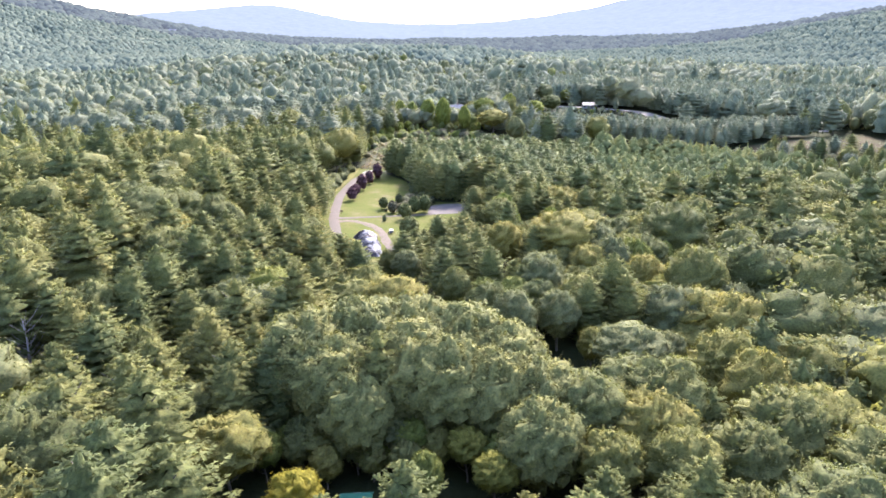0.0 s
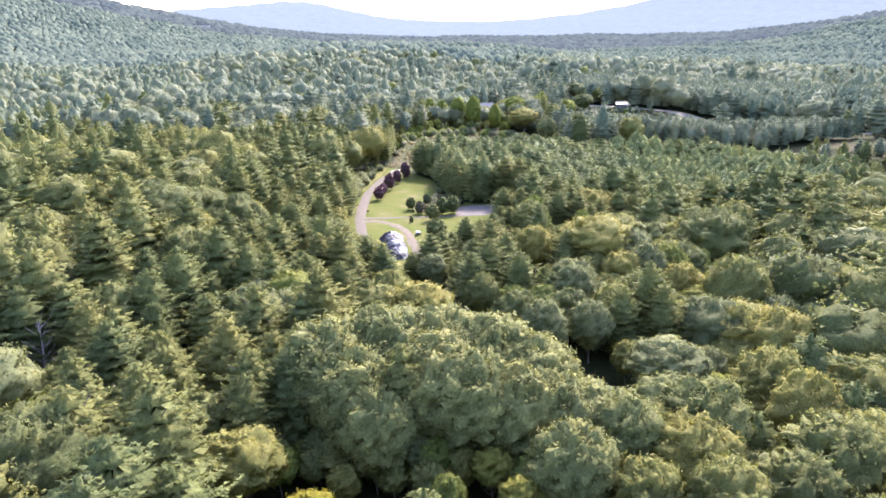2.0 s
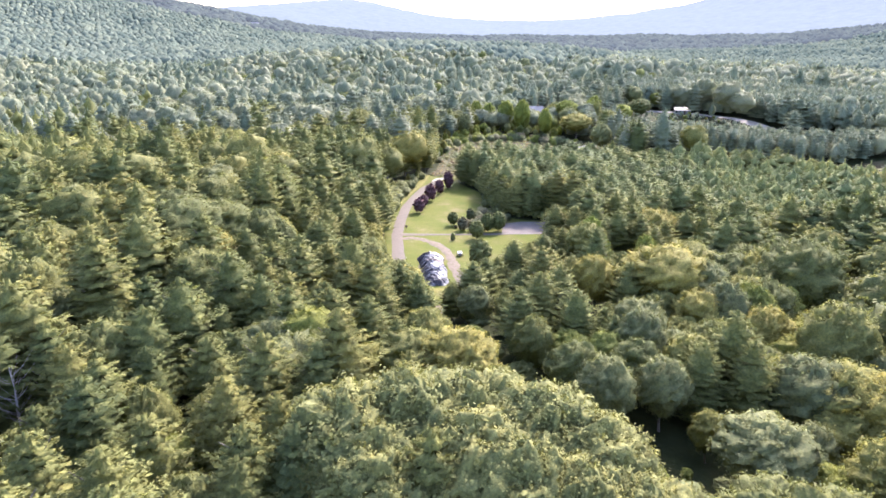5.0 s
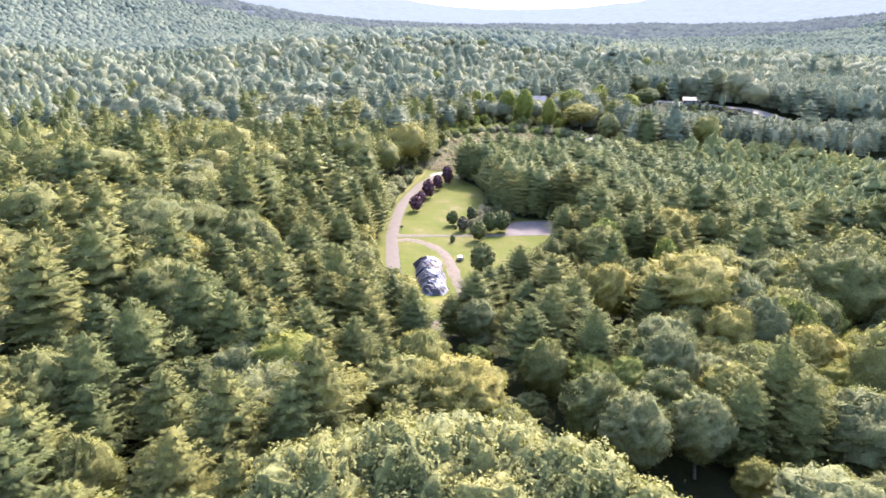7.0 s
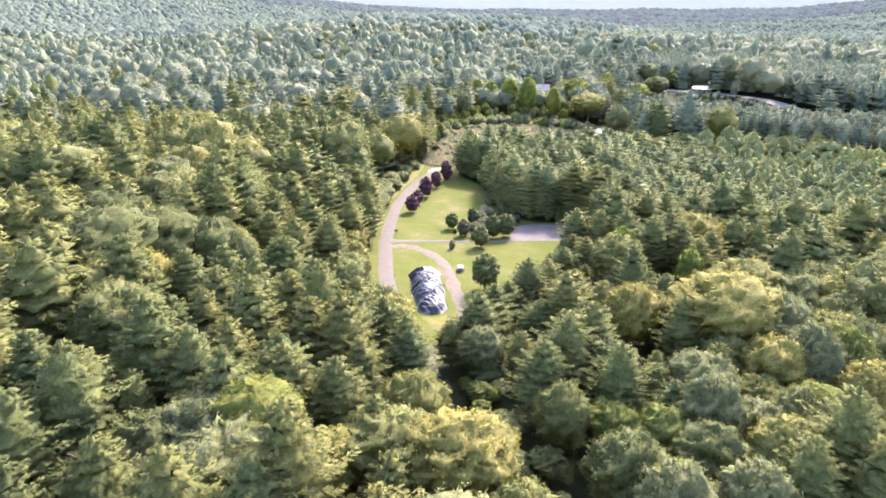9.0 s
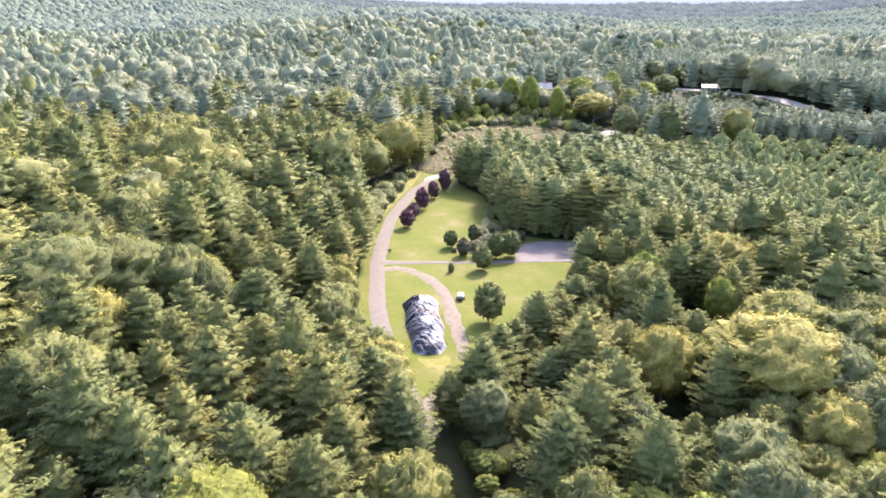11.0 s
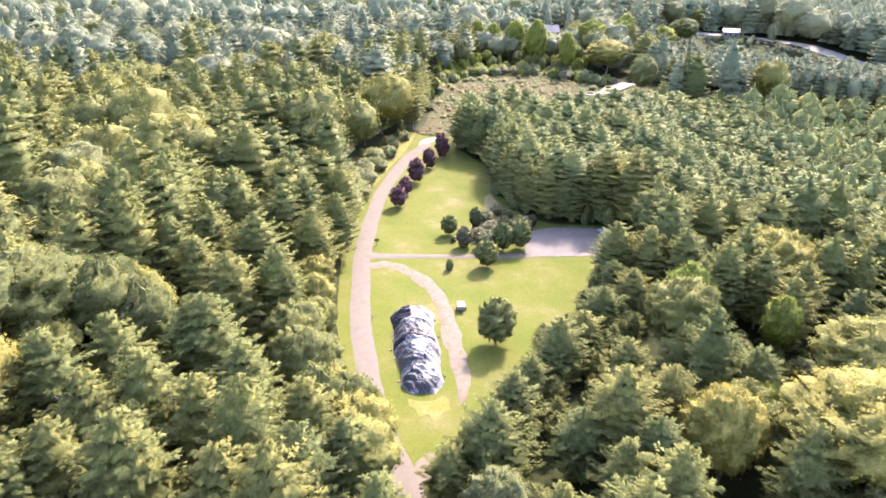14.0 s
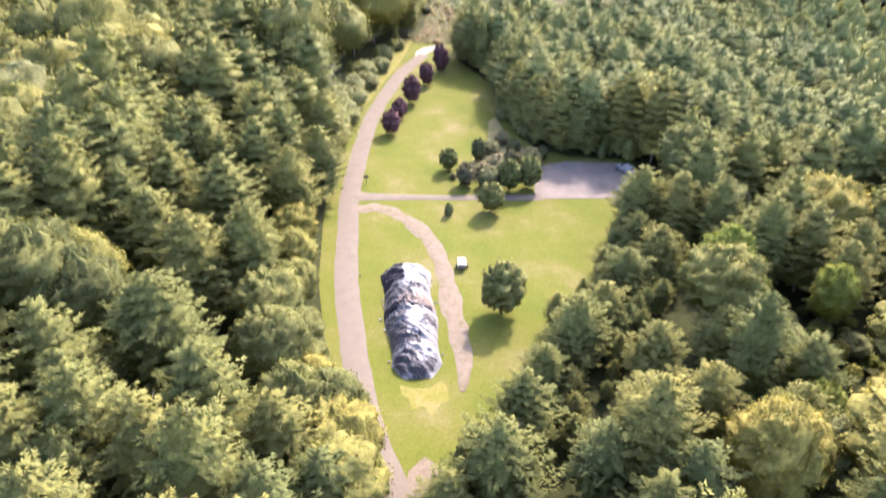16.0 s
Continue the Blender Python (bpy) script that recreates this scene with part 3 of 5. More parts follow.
def tall(x, y, sp):
    h = np.where(x < -20, 18.0, np.where(x < 15, 14.5, 13.5 + 6.5 * smooth((x - 15) / 55)))
    h = np.where((x > -8) & (y > 262) & (y < 380), np.where(x > 30, 11.0, 13.5), h)
    h = h * np.where(sp == 2, 0.72, np.where(sp == 3, 0.85, np.where(sp == 1, 0.92, 1.0)))
    return h * np.clip(rng.normal(0.95, 0.2, len(x)), 0.5, 1.35)


def plant(name, verts_faces, x, y, h, tint, material, wide, label, category):
    """Many trees as one object: templates in turn, each turned, scaled and set on the ground."""
    vs, fs, ns, ts, at = [], [], [], [], 0
    pick = rng.integers(0, len(verts_faces), len(x))
    ground_z = height(x, y) - 0.1
    for k, (v, f, n) in enumerate(verts_faces):
        i = np.nonzero(pick == k)[0]
        if not len(i):
            continue
        a = rng.uniform(0, 6.283, len(i))
        c, s = np.cos(a)[:, None], np.sin(a)[:, None]
        w = (h[i] * wide * rng.uniform(0.85, 1.2, len(i)))[:, None]
        p = np.stack([(v[:, 0] * c - v[:, 1] * s) * w + x[i][:, None], (v[:, 0] * s + v[:, 1] * c) * w + y[i][:, None], v[:, 2] * h[i][:, None] + ground_z[i][:, None]], -1)
        vs.append(p.reshape(-1, 3))
        ns.append(np.stack([n[:, 0] * c - n[:, 1] * s, n[:, 0] * s + n[:, 1] * c, np.broadcast_to(n[:, 2], (len(i), len(n)))], -1).reshape(-1, 3))
        fs.append((f[None] + (np.arange(len(i)) * len(v))[:, None, None] + at).reshape(-1, 3))
        ts.append(np.repeat(tint[i], len(v)))
        at += len(i) * len(v)
    if vs:
        return tagged(new(name, mesh_of(name, np.vstack(vs), np.vstack(fs), np.vstack(ns), material, np.concatenate(ts))), label, category, kind="stuff")


# valley haze painted into the leaves: cooler, bluer base tones for woods further up
HAZED_PINE = [(0.0, (0.108, 0.131, 0.085)), (0.5, (0.143, 0.16, 0.098)), (1.0, (0.171, 0.18, 0.106))]
HAZED_BROAD = [(0.0, (0.128, 0.146, 0.094)), (0.5, (0.16, 0.171, 0.108)), (1.0, (0.188, 0.191, 0.113))]
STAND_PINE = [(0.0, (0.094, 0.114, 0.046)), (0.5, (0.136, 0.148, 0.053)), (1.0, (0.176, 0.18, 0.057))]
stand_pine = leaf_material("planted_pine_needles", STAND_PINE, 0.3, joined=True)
hazed_pine, hazed_broad = leaf_material("hazed_pine_needles", HAZED_PINE, 0.3, joined=True), leaf_material("hazed_green_leaves", HAZED_BROAD, joined=True)
UP_LEAVES = [hazed_pine, hazed_broad, leaf_yellow_all, leaf_grey_all]
# haze put into the far trees: cool base colours, plus bluish emission on the last tier
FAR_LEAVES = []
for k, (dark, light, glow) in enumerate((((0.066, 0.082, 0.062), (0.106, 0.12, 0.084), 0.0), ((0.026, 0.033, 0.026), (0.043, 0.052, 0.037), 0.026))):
    m, nt, bsdf = nodes_of("hazed_far_foliage")
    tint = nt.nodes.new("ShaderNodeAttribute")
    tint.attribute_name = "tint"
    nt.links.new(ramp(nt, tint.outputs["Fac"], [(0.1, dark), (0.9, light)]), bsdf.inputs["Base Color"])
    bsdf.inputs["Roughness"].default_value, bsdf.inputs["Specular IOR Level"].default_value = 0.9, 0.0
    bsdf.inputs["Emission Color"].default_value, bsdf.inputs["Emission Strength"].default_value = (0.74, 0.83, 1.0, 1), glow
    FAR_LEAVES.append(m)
LEAVES = [leaf_pine_all, leaf_broad_all, leaf_yellow_all, leaf_grey_all]
LABELS = ["dense dark green pines of the woods", "green broadleaf trees among the pines", "yellowing young broadleaf trees", "silvery grey-green trees with thin leaves"]
NAMES = ["pine_wood", "broadleaf_wood", "yellowing_wood", "silvery_wood"]


def woods(x, y, sp, h, pines, broads, wide_pine=1.0, wide_broad=1.0, leaves=None):
    tint = np.clip(0.45 + 0.6 * lumpy(x, y, 30.0, 5.0) + rng.normal(0, 0.2, len(x)), 0, 1)
    for k in range(4):
        i = sp == k
        plant(NAMES[k], pines if k == 0 else broads, x[i], y[i], h[i], tint[i], (leaves or LEAVES)[k], wide_pine if k == 0 else wide_broad, LABELS[k], "trees")


# trees that stand out: x, y, height of the top over the ground, width
OAKS = [(-21, 107, 21, 1.2), (-13, 110, 21.5, 1.25), (-4, 111, 21, 1.2), (3.5, 109, 20.5, 1.2), (9.5, 106, 18.5, 1.2), (-17, 101, 19, 1.1), (-5, 103, 20, 1.1), (1, 100, 19, 1.1), (8, 98, 17.5, 1.1), (14.5, 97, 16.5, 1.15), (-13, 95, 16, 1.0), (13.5, 87, 15, 1.1)]
EAST_OAKS = [(21, 94, 15.5, 1.2), (30, 91, 15.5, 1.2), (31.5, 83, 14.5, 1.1), (42, 86, 15.5, 1.2), (50, 80, 15, 1.1), (22, 83, 13, 1.0), (38, 76, 12, 1.0)]
LIMES = [(19.5, 216, 14.5, 0.72), (22.5, 213, 10.5, 0.7), (34, 215, 12.5, 0.65), (26, 196, 8, 1.0)]
BRIGHT = [(-66, 128, 17, 1.1), (-30, 88, 13, 1.2), (-39, 98, 13, 1.1), (30, 173, 12, 1.1), (-17, 90, 7, 1.0), (-5.5, 90, 7.5, 1.0), (-10.5, 91.5, 6, 1.1), (32, 182, 19, 1.25), (17, 184, 14, 1.0), (30, 145, 14, 1.1), (42, 205, 16, 1.1), (52, 200, 17, 1.1)]
GILDED = [(-19.5, 80, 9.5, 1.15), (-16.5, 77, 7, 1.1)]
GOLDEN = [(3.3, 91, 9, 0.9), (-2.7, 84, 9.5, 0.8), (7, 84, 9, 0.9), (-57, 89, 13, 1.1), (-38, 88, 11, 1.1), (-64, 97, 12, 1.1), (45, 150, 12, 1.1), (52, 158, 14, 1.2), (40, 162, 12, 1.0), (58, 145, 14, 1.1), (49, 175, 17, 1.1), (9.6, 152, 10, 1.1), (16.4, 150, 10.5, 1.1), (15.7, 139, 10, 1.0), (60, 168, 16, 1.2), (66, 156, 15, 1.2), (57, 184, 16, 1.1), (72, 172, 16, 1.1)]
SILVERY = [(-8.7, 172.5, 10.3, 1.1), (22.4, 152, 14.5, 0.95), (10, 167, 12, 1.0), (-33.4, 200.5, 5.5, 1.2), (-37.5, 206, 6, 1.2), (-31, 196, 5, 1.2), (-39, 99, 12, 1.0), (36, 150, 12, 1.0), (24, 186, 11, 1.0), (-9.2, 121, 16, 1.15), (40.8, 182, 18, 1.0), (23.5, 136, 13, 1.0)]
TALL_PINES = [(-42.6, 254, 16, 1.0), (-47, 243, 17, 1.0), (-50, 238, 17, 1.05), (-51, 225, 16.5, 1.1), (-57, 214, 16, 1.15), (-43, 232, 15, 1.05), (-49.5, 208, 17, 1.15), (-47, 193, 18, 1.2), (-57, 188, 17, 1.1), (-39, 184, 17, 1.15), (-30.5, 180, 15.5, 1.1), (-25, 175, 14, 1.1)]
MORE_PINES = [(4.8, 166, 16, 1.3), (0.9, 160, 14.5, 1.2), (9, 171, 16, 1.15), (38, 139, 18, 1.0), (-61, 181, 18, 1.15), (-41, 176, 18, 1.1), (-56, 164, 17, 1.1), (-19, 163, 14, 1.0), (-25.5, 158, 15, 1.05), (-53, 175, 18, 1.1), (-48.6, 194, 17.5, 1.1), (-20, 166, 15, 1.05), (-53, 168, 17, 1.1), (-35, 166, 17.5, 1.1), (-36, 154, 17, 1.1), (-34, 150, 17.5, 1.1), (-29, 171, 16.5, 1.0), (-9.7, 99, 20.5, 0.75), (-48, 128, 17, 1.15), (-27, 150, 16, 1.1), (-17, 115, 17, 1.0), (-62, 217, 17, 1.15), (-41, 243, 14, 1.0)]
EAST_PINES = [(10.5, 230, 8, 1.4), (11.6, 236.5, 12.5, 1.25), (17.0, 234, 13, 1.2), (22.7, 232, 14, 1.15), (13.5, 268.5, 16.5, 1.1), (18.5, 264.5, 17, 1.1), (22, 266, 16.5, 1.1), (27, 262, 16, 1.1), (37, 220, 14, 1.15), (42, 191, 13, 1.2), (-0.5, 203, 11.5, 1.2), (8.6, 201, 10, 1.3), (13, 193, 11, 1.3), (1, 184, 10.5, 1.3), (9, 181, 12, 1.3), (-4.5, 197, 9, 1.3), (-7, 190, 11, 1.2), (-9.5, 181, 13, 1.15)]
EAST_MORE = [(3.5, 210, 9, 1.3), (7.5, 219, 8.5, 1.4), (13, 225, 9, 1.3), (17, 205, 10, 1.3), (21, 190, 12, 1.2), (5, 177, 12, 1.1), (26, 200, 11, 1.3), (-14, 178, 9, 1.3), (-11.5, 187, 6.5, 1.4), (2, 213.5, 5, 1.6), (6.5, 225, 5, 1.6), (11, 237, 5, 1.5), (6, 192, 10, 1.3), (24, 224, 12, 1.2), (28, 226, 15, 1.1), (34.5, 227, 15, 1.1), (41, 226, 15, 1.1), (48, 222, 14, 1.1), (24, 206, 9, 1.2)]
LANE_END = [(-39.3, 343, 15, 0.95), (-39.6, 352, 16, 0.95), (-39.4, 361, 15, 0.95), (-41, 372, 16, 1.0), (-40.5, 383, 14, 0.9), (-43.5, 341, 15, 1.0), (-42, 350, 14, 1.0), (-47.5, 334, 15, 1.05), (-52, 345, 16, 1.05), (-51, 322, 14, 1.1), (-48, 356, 15, 1.0), (-56, 333, 16, 1.05), (-55, 312, 15, 1.05), (-46, 366, 14, 1.0), (-53.5, 297, 15, 1.05), (-56, 282, 15, 1.05), (-52, 268, 15, 1.05)]
ROADSIDE = [(-27.5, 188, 10.5, 1.1), (-31, 193.5, 7.5, 1.2), (-35, 202, 7.5, 1.2), (-37.6, 212, 8, 1.2), (-39.5, 218, 9, 1.1), (-41, 225, 9, 1.1), (-33, 198, 6, 1.3), (-42.5, 231, 9, 1.1), (-25.5, 183, 11, 1.1), (-36, 196, 12, 1.1), (-44, 237, 8, 1.2), (-24.5, 177, 12, 1.05), (-39, 205, 11, 1.1), (-31, 187, 12, 1.1)]
PLANTATION = [(-22, 326), (-9, 290), (1, 269), (17, 268), (40, 258), (80, 255), (130, 270), (172, 330), (143, 357), (108, 369), (87, 375), (60, 371), (34, 353), (14, 336), (-8, 336), (-20, 336)]
BELT = [(52, 416), (88, 398), (108, 390), (142, 378), (190, 398), (214, 414), (200, 424), (150, 408), (100, 428), (62, 446)]
FAR_BELT = [(68, 590), (82, 545), (92, 534), (114, 530), (138, 511), (158, 480), (188, 467), (245, 449), (300, 480), (280, 560), (190, 600), (110, 620)]
STANDING = [(a, b, c, d, k) for k, group in ((7, OAKS), (1, EAST_OAKS), (8, LIMES), (1, BRIGHT), (1, ROADSIDE), (2, GOLDEN), (3, SILVERY), (0, TALL_PINES), (0, MORE_PINES), (0, EAST_PINES), (0, EAST_MORE), (0, LANE_END), (12, GILDED)) for a, b, c, d in group]


# near woods: the trees beside the flight are single things
x, y = scatter(-210, 190, 42, 345, 7.8)
keep = free(x, y, 0.9) & in_view(x, y, -10) & ~inside(x, y, PLANTATION) & ~((x > -26) & (x < 24) & (y > 262) & (y < 345))
for a, b, c, d, k in STANDING:
    keep &= np.hypot(x - a, y - b) > 0.21 * c * d + 1.6
# young pines stand thick along the parking place and the far end of the lawn
ex, ey = spline([(-22.5, 322), (-12.5, 305), (-8.5, 285), (-2, 270.5), (4, 267), (16, 267)], 2.6).T
ex, ey = np.concatenate([ex, ex + 2.6]), np.concatenate([ey, ey + 2.2])
qx, qy = scatter(-18, 24, 178, 254, 2.9)
ok = inside(qx, qy, EAST_EDGE)
for a, b, c, d, k in STANDING:
    ok &= np.hypot(qx - a, qy - b) > 1.6
ex, ey = np.concatenate([ex, qx[ok]]), np.concatenate([ey, qy[ok]])
x, y = np.concatenate([x[keep], ex]), np.concatenate([y[keep], ey])
sp = species_of(x, y)
h = tall(x, y, sp)
sp[-len(ex):] = 0
h[-len(ex):] = np.where(ey > 255, rng.choice([3, 5, 9, 12, 14], len(ex)) * rng.uniform(0.85, 1.1, len(ex)), rng.uniform(2.5, 6, len(ex)))
near = np.hypot(np.maximum(np.abs(x + 14) - 24, 0), np.maximum(np.maximum(75 - y, y - 205), 0))
single = np.zeros(len(x), bool)
for kinds in ((0,), (1, 2, 3)):
    i = np.nonzero(np.isin(sp, kinds))[0]
    single[i[np.argsort(near[i])[:230 if kinds == (0,) else 150]]] = True


def tree_kind(name, crown_mesh, trunk_mesh, label, group, category):
    """A tree with its trunk and crown, to be copied."""
    ob = tagged(new(name), label, category, group)
    for piece, me in (("trunk", trunk_mesh), ("crown", crown_mesh)):
        child = new(piece, me)
        child.parent = ob
    return ob


pine_stem = mesh_of("trunk", *stem(5, 0.9, 4, 0.012, 0.12), bark, shade_smooth=True)
broad_stem = mesh_of("trunk", *stem(6, 0.6, 6, 0.015, 0.2), bark, shade_smooth=True)
KINDS = {0: ("pine_tree", PINES, leaf_pine, pine_stem, "tall white pine with layered green plumes", "pines of the woods", "pine"),
         1: ("broadleaf_tree", BROADS, leaf_broad, broad_stem, "full green broadleaf tree in the woods", "broadleaf trees of the woods", "tree"),
         2: ("yellowing_tree", BROADS, leaf_yellow, broad_stem, "young tree with leaves turning yellow", "yellowing trees of the woods", "tree"),
         3: ("silvery_tree", BROADS, leaf_grey, broad_stem, "silvery grey-green tree with thin foliage", "silvery trees of the woods", "tree")}
leaf_oak = leaf_material("olive_leaves", [(0.0, (0.128, 0.13, 0.046)), (1.0, (0.156, 0.151, 0.053))], 0.24)
OAK_CROWNS = [broad_crown(220 + i, 6500, 26, 42, 0.0185, (1.05, 1.15, 1.1)[i], (1.05, 1.0, 1.1)[i], 0.95) for i in range(3)]
KINDS[7] = ("oak_tree", OAK_CROWNS, leaf_oak, broad_stem, "large spreading oak with pale olive-green leaves", "big oaks", "oak")
leaf_bright = leaf_material("bright_green_leaves", [(0.0, (0.128, 0.152, 0.037)), (1.0, (0.158, 0.171, 0.04))], 0.5)
KINDS[8] = ("lime_tree", BROADS, leaf_bright, broad_stem, "bright light-green broadleaf tree among the pines", "bright green trees", "tree")
leaf_gold = leaf_material("golden_leaves", [(0.0, (0.17, 0.152, 0.022)), (1.0, (0.21, 0.17, 0.022))])
KINDS[12] = ("golden_tree", BROADS, leaf_gold, broad_stem, "small tree with bright golden-yellow autumn leaves", "golden trees", "tree")
leaf_cool = leaf_material("cool_pine_needles", STAND_PINE, 0.2)
KINDS[9] = ("plantation_pine", PINES, leaf_cool, pine_stem, "dense dark bluish-green pine of a planted stand", "planted pines", "pine")
MODELS = {}
for k, (name, crowns, leaves, trunk, label, group, category) in KINDS.items():
    MODELS[k] = [mesh_of("crown", *c, leaves) for c in crowns]


FIRST = {}


def set_tree(k, i, x, y, h, wide=1.0, turn=None):
    """One tree of a kind, at a place, with its height; the first of each model is built, the rest are copies."""
    name, crowns, leaves, trunk, label, group, category = KINDS[k]
    z = float(height(x, y)) - 0.1
    m = Matrix.LocRotScale((x, y, z), Euler((0, 0, rng.uniform(0, 6.28) if turn is None else turn)), (h * wide, h * wide, h))
    if (k, i) not in FIRST:
        FIRST[k, i] = tree_kind(name, MODELS[k][i], trunk, label, group, category)
        FIRST[k, i].matrix_basis = m
        return FIRST[k, i]
    ob = copy_thing(FIRST[k, i], Matrix())
    ob.matrix_basis = m
    return ob


for a, b, c, k in zip(x[single], y[single], h[single], sp[single]):
    set_tree(int(k), int(rng.integers(0, len(MODELS[int(k)]))), a, b, c, rng.uniform(1.0, 1.3))
for a, b, c, d, k in STANDING:
    set_tree(k, int(rng.integers(0, len(MODELS[k]))), a, b, c, d * (1.15 if k == 0 else 1.05))
# smaller trees under and before the oaks
UNDER = [(-29, 90), (-22, 89), (-14.5, 92), (-6, 92.5), (2, 93), (11, 86), (16, 92), (10, 96), (-8, 98), (-22, 99), (-30, 97)]
qx, qy = scatter(-30, 16, 86, 99, 4.0)
ok = inside(qx, qy, UNDER)
for a, b in zip(qx[ok], qy[ok]):
    set_tree(int(rng.choice([1, 1, 2, 3, 8])), int(rng.integers(0, 5)), a, b, rng.uniform(4.5, 10.0), rng.uniform(0.85, 1.15))
# low bright growth along the ravine
qx, qy = scatter(-15, 52, 98, 224, 3.8)
ok = inside(qx, qy, RAVINE) | inside(qx, qy, HOLLOW)
for a, b in zip(qx[ok], qy[ok]):
    set_tree(int(rng.choice([1, 2, 2, 3])), int(rng.integers(0, 5)), a, b, rng.uniform(2.0, 4.8) * (1.25 if a < 2 else 0.8), rng.uniform(1.2, 1.6))
# bright young growth round the marsh
qx, qy = scatter(-58, 24, 345, 478, 5.2)
ok = ~inside(qx, qy, MARSH) & ~inside(qx, qy, PLANTATION) & (inside(qx + 9, qy, MARSH) | inside(qx + 4, qy - 12, MARSH) | inside(qx - 4, qy - 12, MARSH) | inside(qx, qy - 24, MARSH)) & (qy > 368)
for a, b in zip(qx[ok], qy[ok]):
    set_tree(int(rng.choice([8, 8, 3, 2, 1])), int(rng.integers(0, 5)), a, b, rng.uniform(3.0, 8.5), rng.uniform(0.6, 0.9))
# garden trees beyond the marsh
for a, b, c, d, k in [(3.3, 447, 21, 0.66, 8), (15.8, 433, 18, 0.55, 8), (30.4, 472, 18, 0.95, 8), (32, 429, 16, 1.3, 1), (42.3, 398, 15, 1.05, 3), (61, 465, 16, 1.0, 8), (-6, 458, 20, 0.58, 8), (-16.4, 466, 17, 0.8, 8),
                      (-28.5, 434, 15, 0.6, 3), (44.8, 473, 17, 1.0, 8), (11, 466, 8, 1.1, 1), (61, 517, 17, 1.0, 1), (22, 478, 15, 0.9, 1), (52, 448, 15, 1.1, 1), (-38, 430, 12, 0.7, 3), (-44, 392, 13, 0.7, 1), (-24, 470, 18, 0.6, 8), (74, 480, 15, 1.1, 1), (48, 490, 17, 0.9, 8)]:
    set_tree(k, int(rng.integers(0, 5)), a, b, c, d * 1.1)
off = ~single & (near > 75) & (np.abs(x + 10) > 145)
woods(x[off], y[off], sp[off], h[off], MID_PINES, MID_BROADS, 1.2, 1.2)
on = ~single & ~off
woods(x[on], y[on], sp[on], h[on], NEAR_PINES, NEAR_BROADS, 1.2, 1.15)

# the pine plantation beside the lawn, and the belts of pines beyond it
x, y = scatter(-30, 180, 250, 400, 6.2)
keep = inside(x, y, PLANTATION) & free(x, y, 1.0) & (np.hypot(x - 16, y - 266) > 2)
x, y = x[keep], y[keep]
h = rng.uniform(13.0, 15.8, len(x)) * (1 - 0.06 * smooth((x - 10) / 40)) * (1 + 0.2 * lumpy(x, y, 13.0, 2.0))
edge_of = np.min(np.hypot(x[:, None] - ex[None, ey > 255], y[:, None] - ey[None, ey > 255]), 1)
edge = np.argsort(edge_of)[:110]
for i in edge:
    set_tree(9, int(rng.integers(0, 5)), x[i], y[i], h[i], rng.uniform(1.2, 1.45))
rest = np.ones(len(x), bool)
rest[edge] = False
for a, b in spline([(-21.5, 322.5), (-12.6, 305.5), (-8.8, 285), (-2.4, 270), (4, 266.2), (16, 266.4)], 1.7):
    set_tree(9, int(rng.integers(0, 5)), a + rng.normal(0, 0.9), b + rng.normal(0.6, 0.9), rng.uniform(2.2, 6.5), rng.uniform(1.15, 1.6))
x, y, h = x[rest], y[rest], h[rest]
for some, pines in ((x < 70, NEAR_PINES), (x >= 70, MID_PINES)):
    woods(x[some], y[some], np.where((rng.uniform(size=some.sum()) < 0.04) & (x[some] > 45), 1, 0), h[some], pines, NEAR_BROADS, 1.7, 0.9, [stand_pine, leaf_broad_all, leaf_yellow_all, leaf_grey_all])
for belt, step, low_, high_ in ((BELT, 5.0, 10.5, 13.5), (FAR_BELT, 6.2, 14, 18)):
    x, y = scatter(40, 310, 370, 630, step)
    keep = inside(x, y, belt)
    x, y = x[keep], y[keep]
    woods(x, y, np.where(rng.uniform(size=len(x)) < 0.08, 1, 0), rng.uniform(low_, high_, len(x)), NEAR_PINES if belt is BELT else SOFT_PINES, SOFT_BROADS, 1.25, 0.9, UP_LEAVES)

# low young growth between the belts
x, y = scatter(55, 245, 400, 515, 5.5)
keep = inside(x, y, LOW_GROWTH)
x, y = x[keep], y[keep]
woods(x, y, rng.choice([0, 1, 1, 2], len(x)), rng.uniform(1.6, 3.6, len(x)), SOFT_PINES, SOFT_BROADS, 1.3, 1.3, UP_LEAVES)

# woods further up the valley
x, y = scatter(-800, 600, 40, 760, 8.4)
keep = free(x, y, 2) & ~(inside(x + 7, y, MARSH) & (y > 368)) & ~inside(x, y - 16, MARSH) & (np.hypot(x + 47, y - 348) > 14) & in_view(x, y, 30) & ((x < -210) | (x > 190) | (y > 345)) & ~inside(x, y, PLANTATION) & ~inside(x, y, BELT) & ~inside(x, y, FAR_BELT)
x, y = x[keep], y[keep]
sp = species_of(x, y)
h = tall(x, y, sp) * 0.95
# past y of about 380 the leaf colours with painted haze take over
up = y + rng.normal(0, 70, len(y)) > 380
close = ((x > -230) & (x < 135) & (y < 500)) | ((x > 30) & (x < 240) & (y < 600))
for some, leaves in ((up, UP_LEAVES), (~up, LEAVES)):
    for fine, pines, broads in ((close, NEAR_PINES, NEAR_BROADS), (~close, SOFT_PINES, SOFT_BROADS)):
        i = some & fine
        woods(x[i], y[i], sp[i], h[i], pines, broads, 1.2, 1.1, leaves)

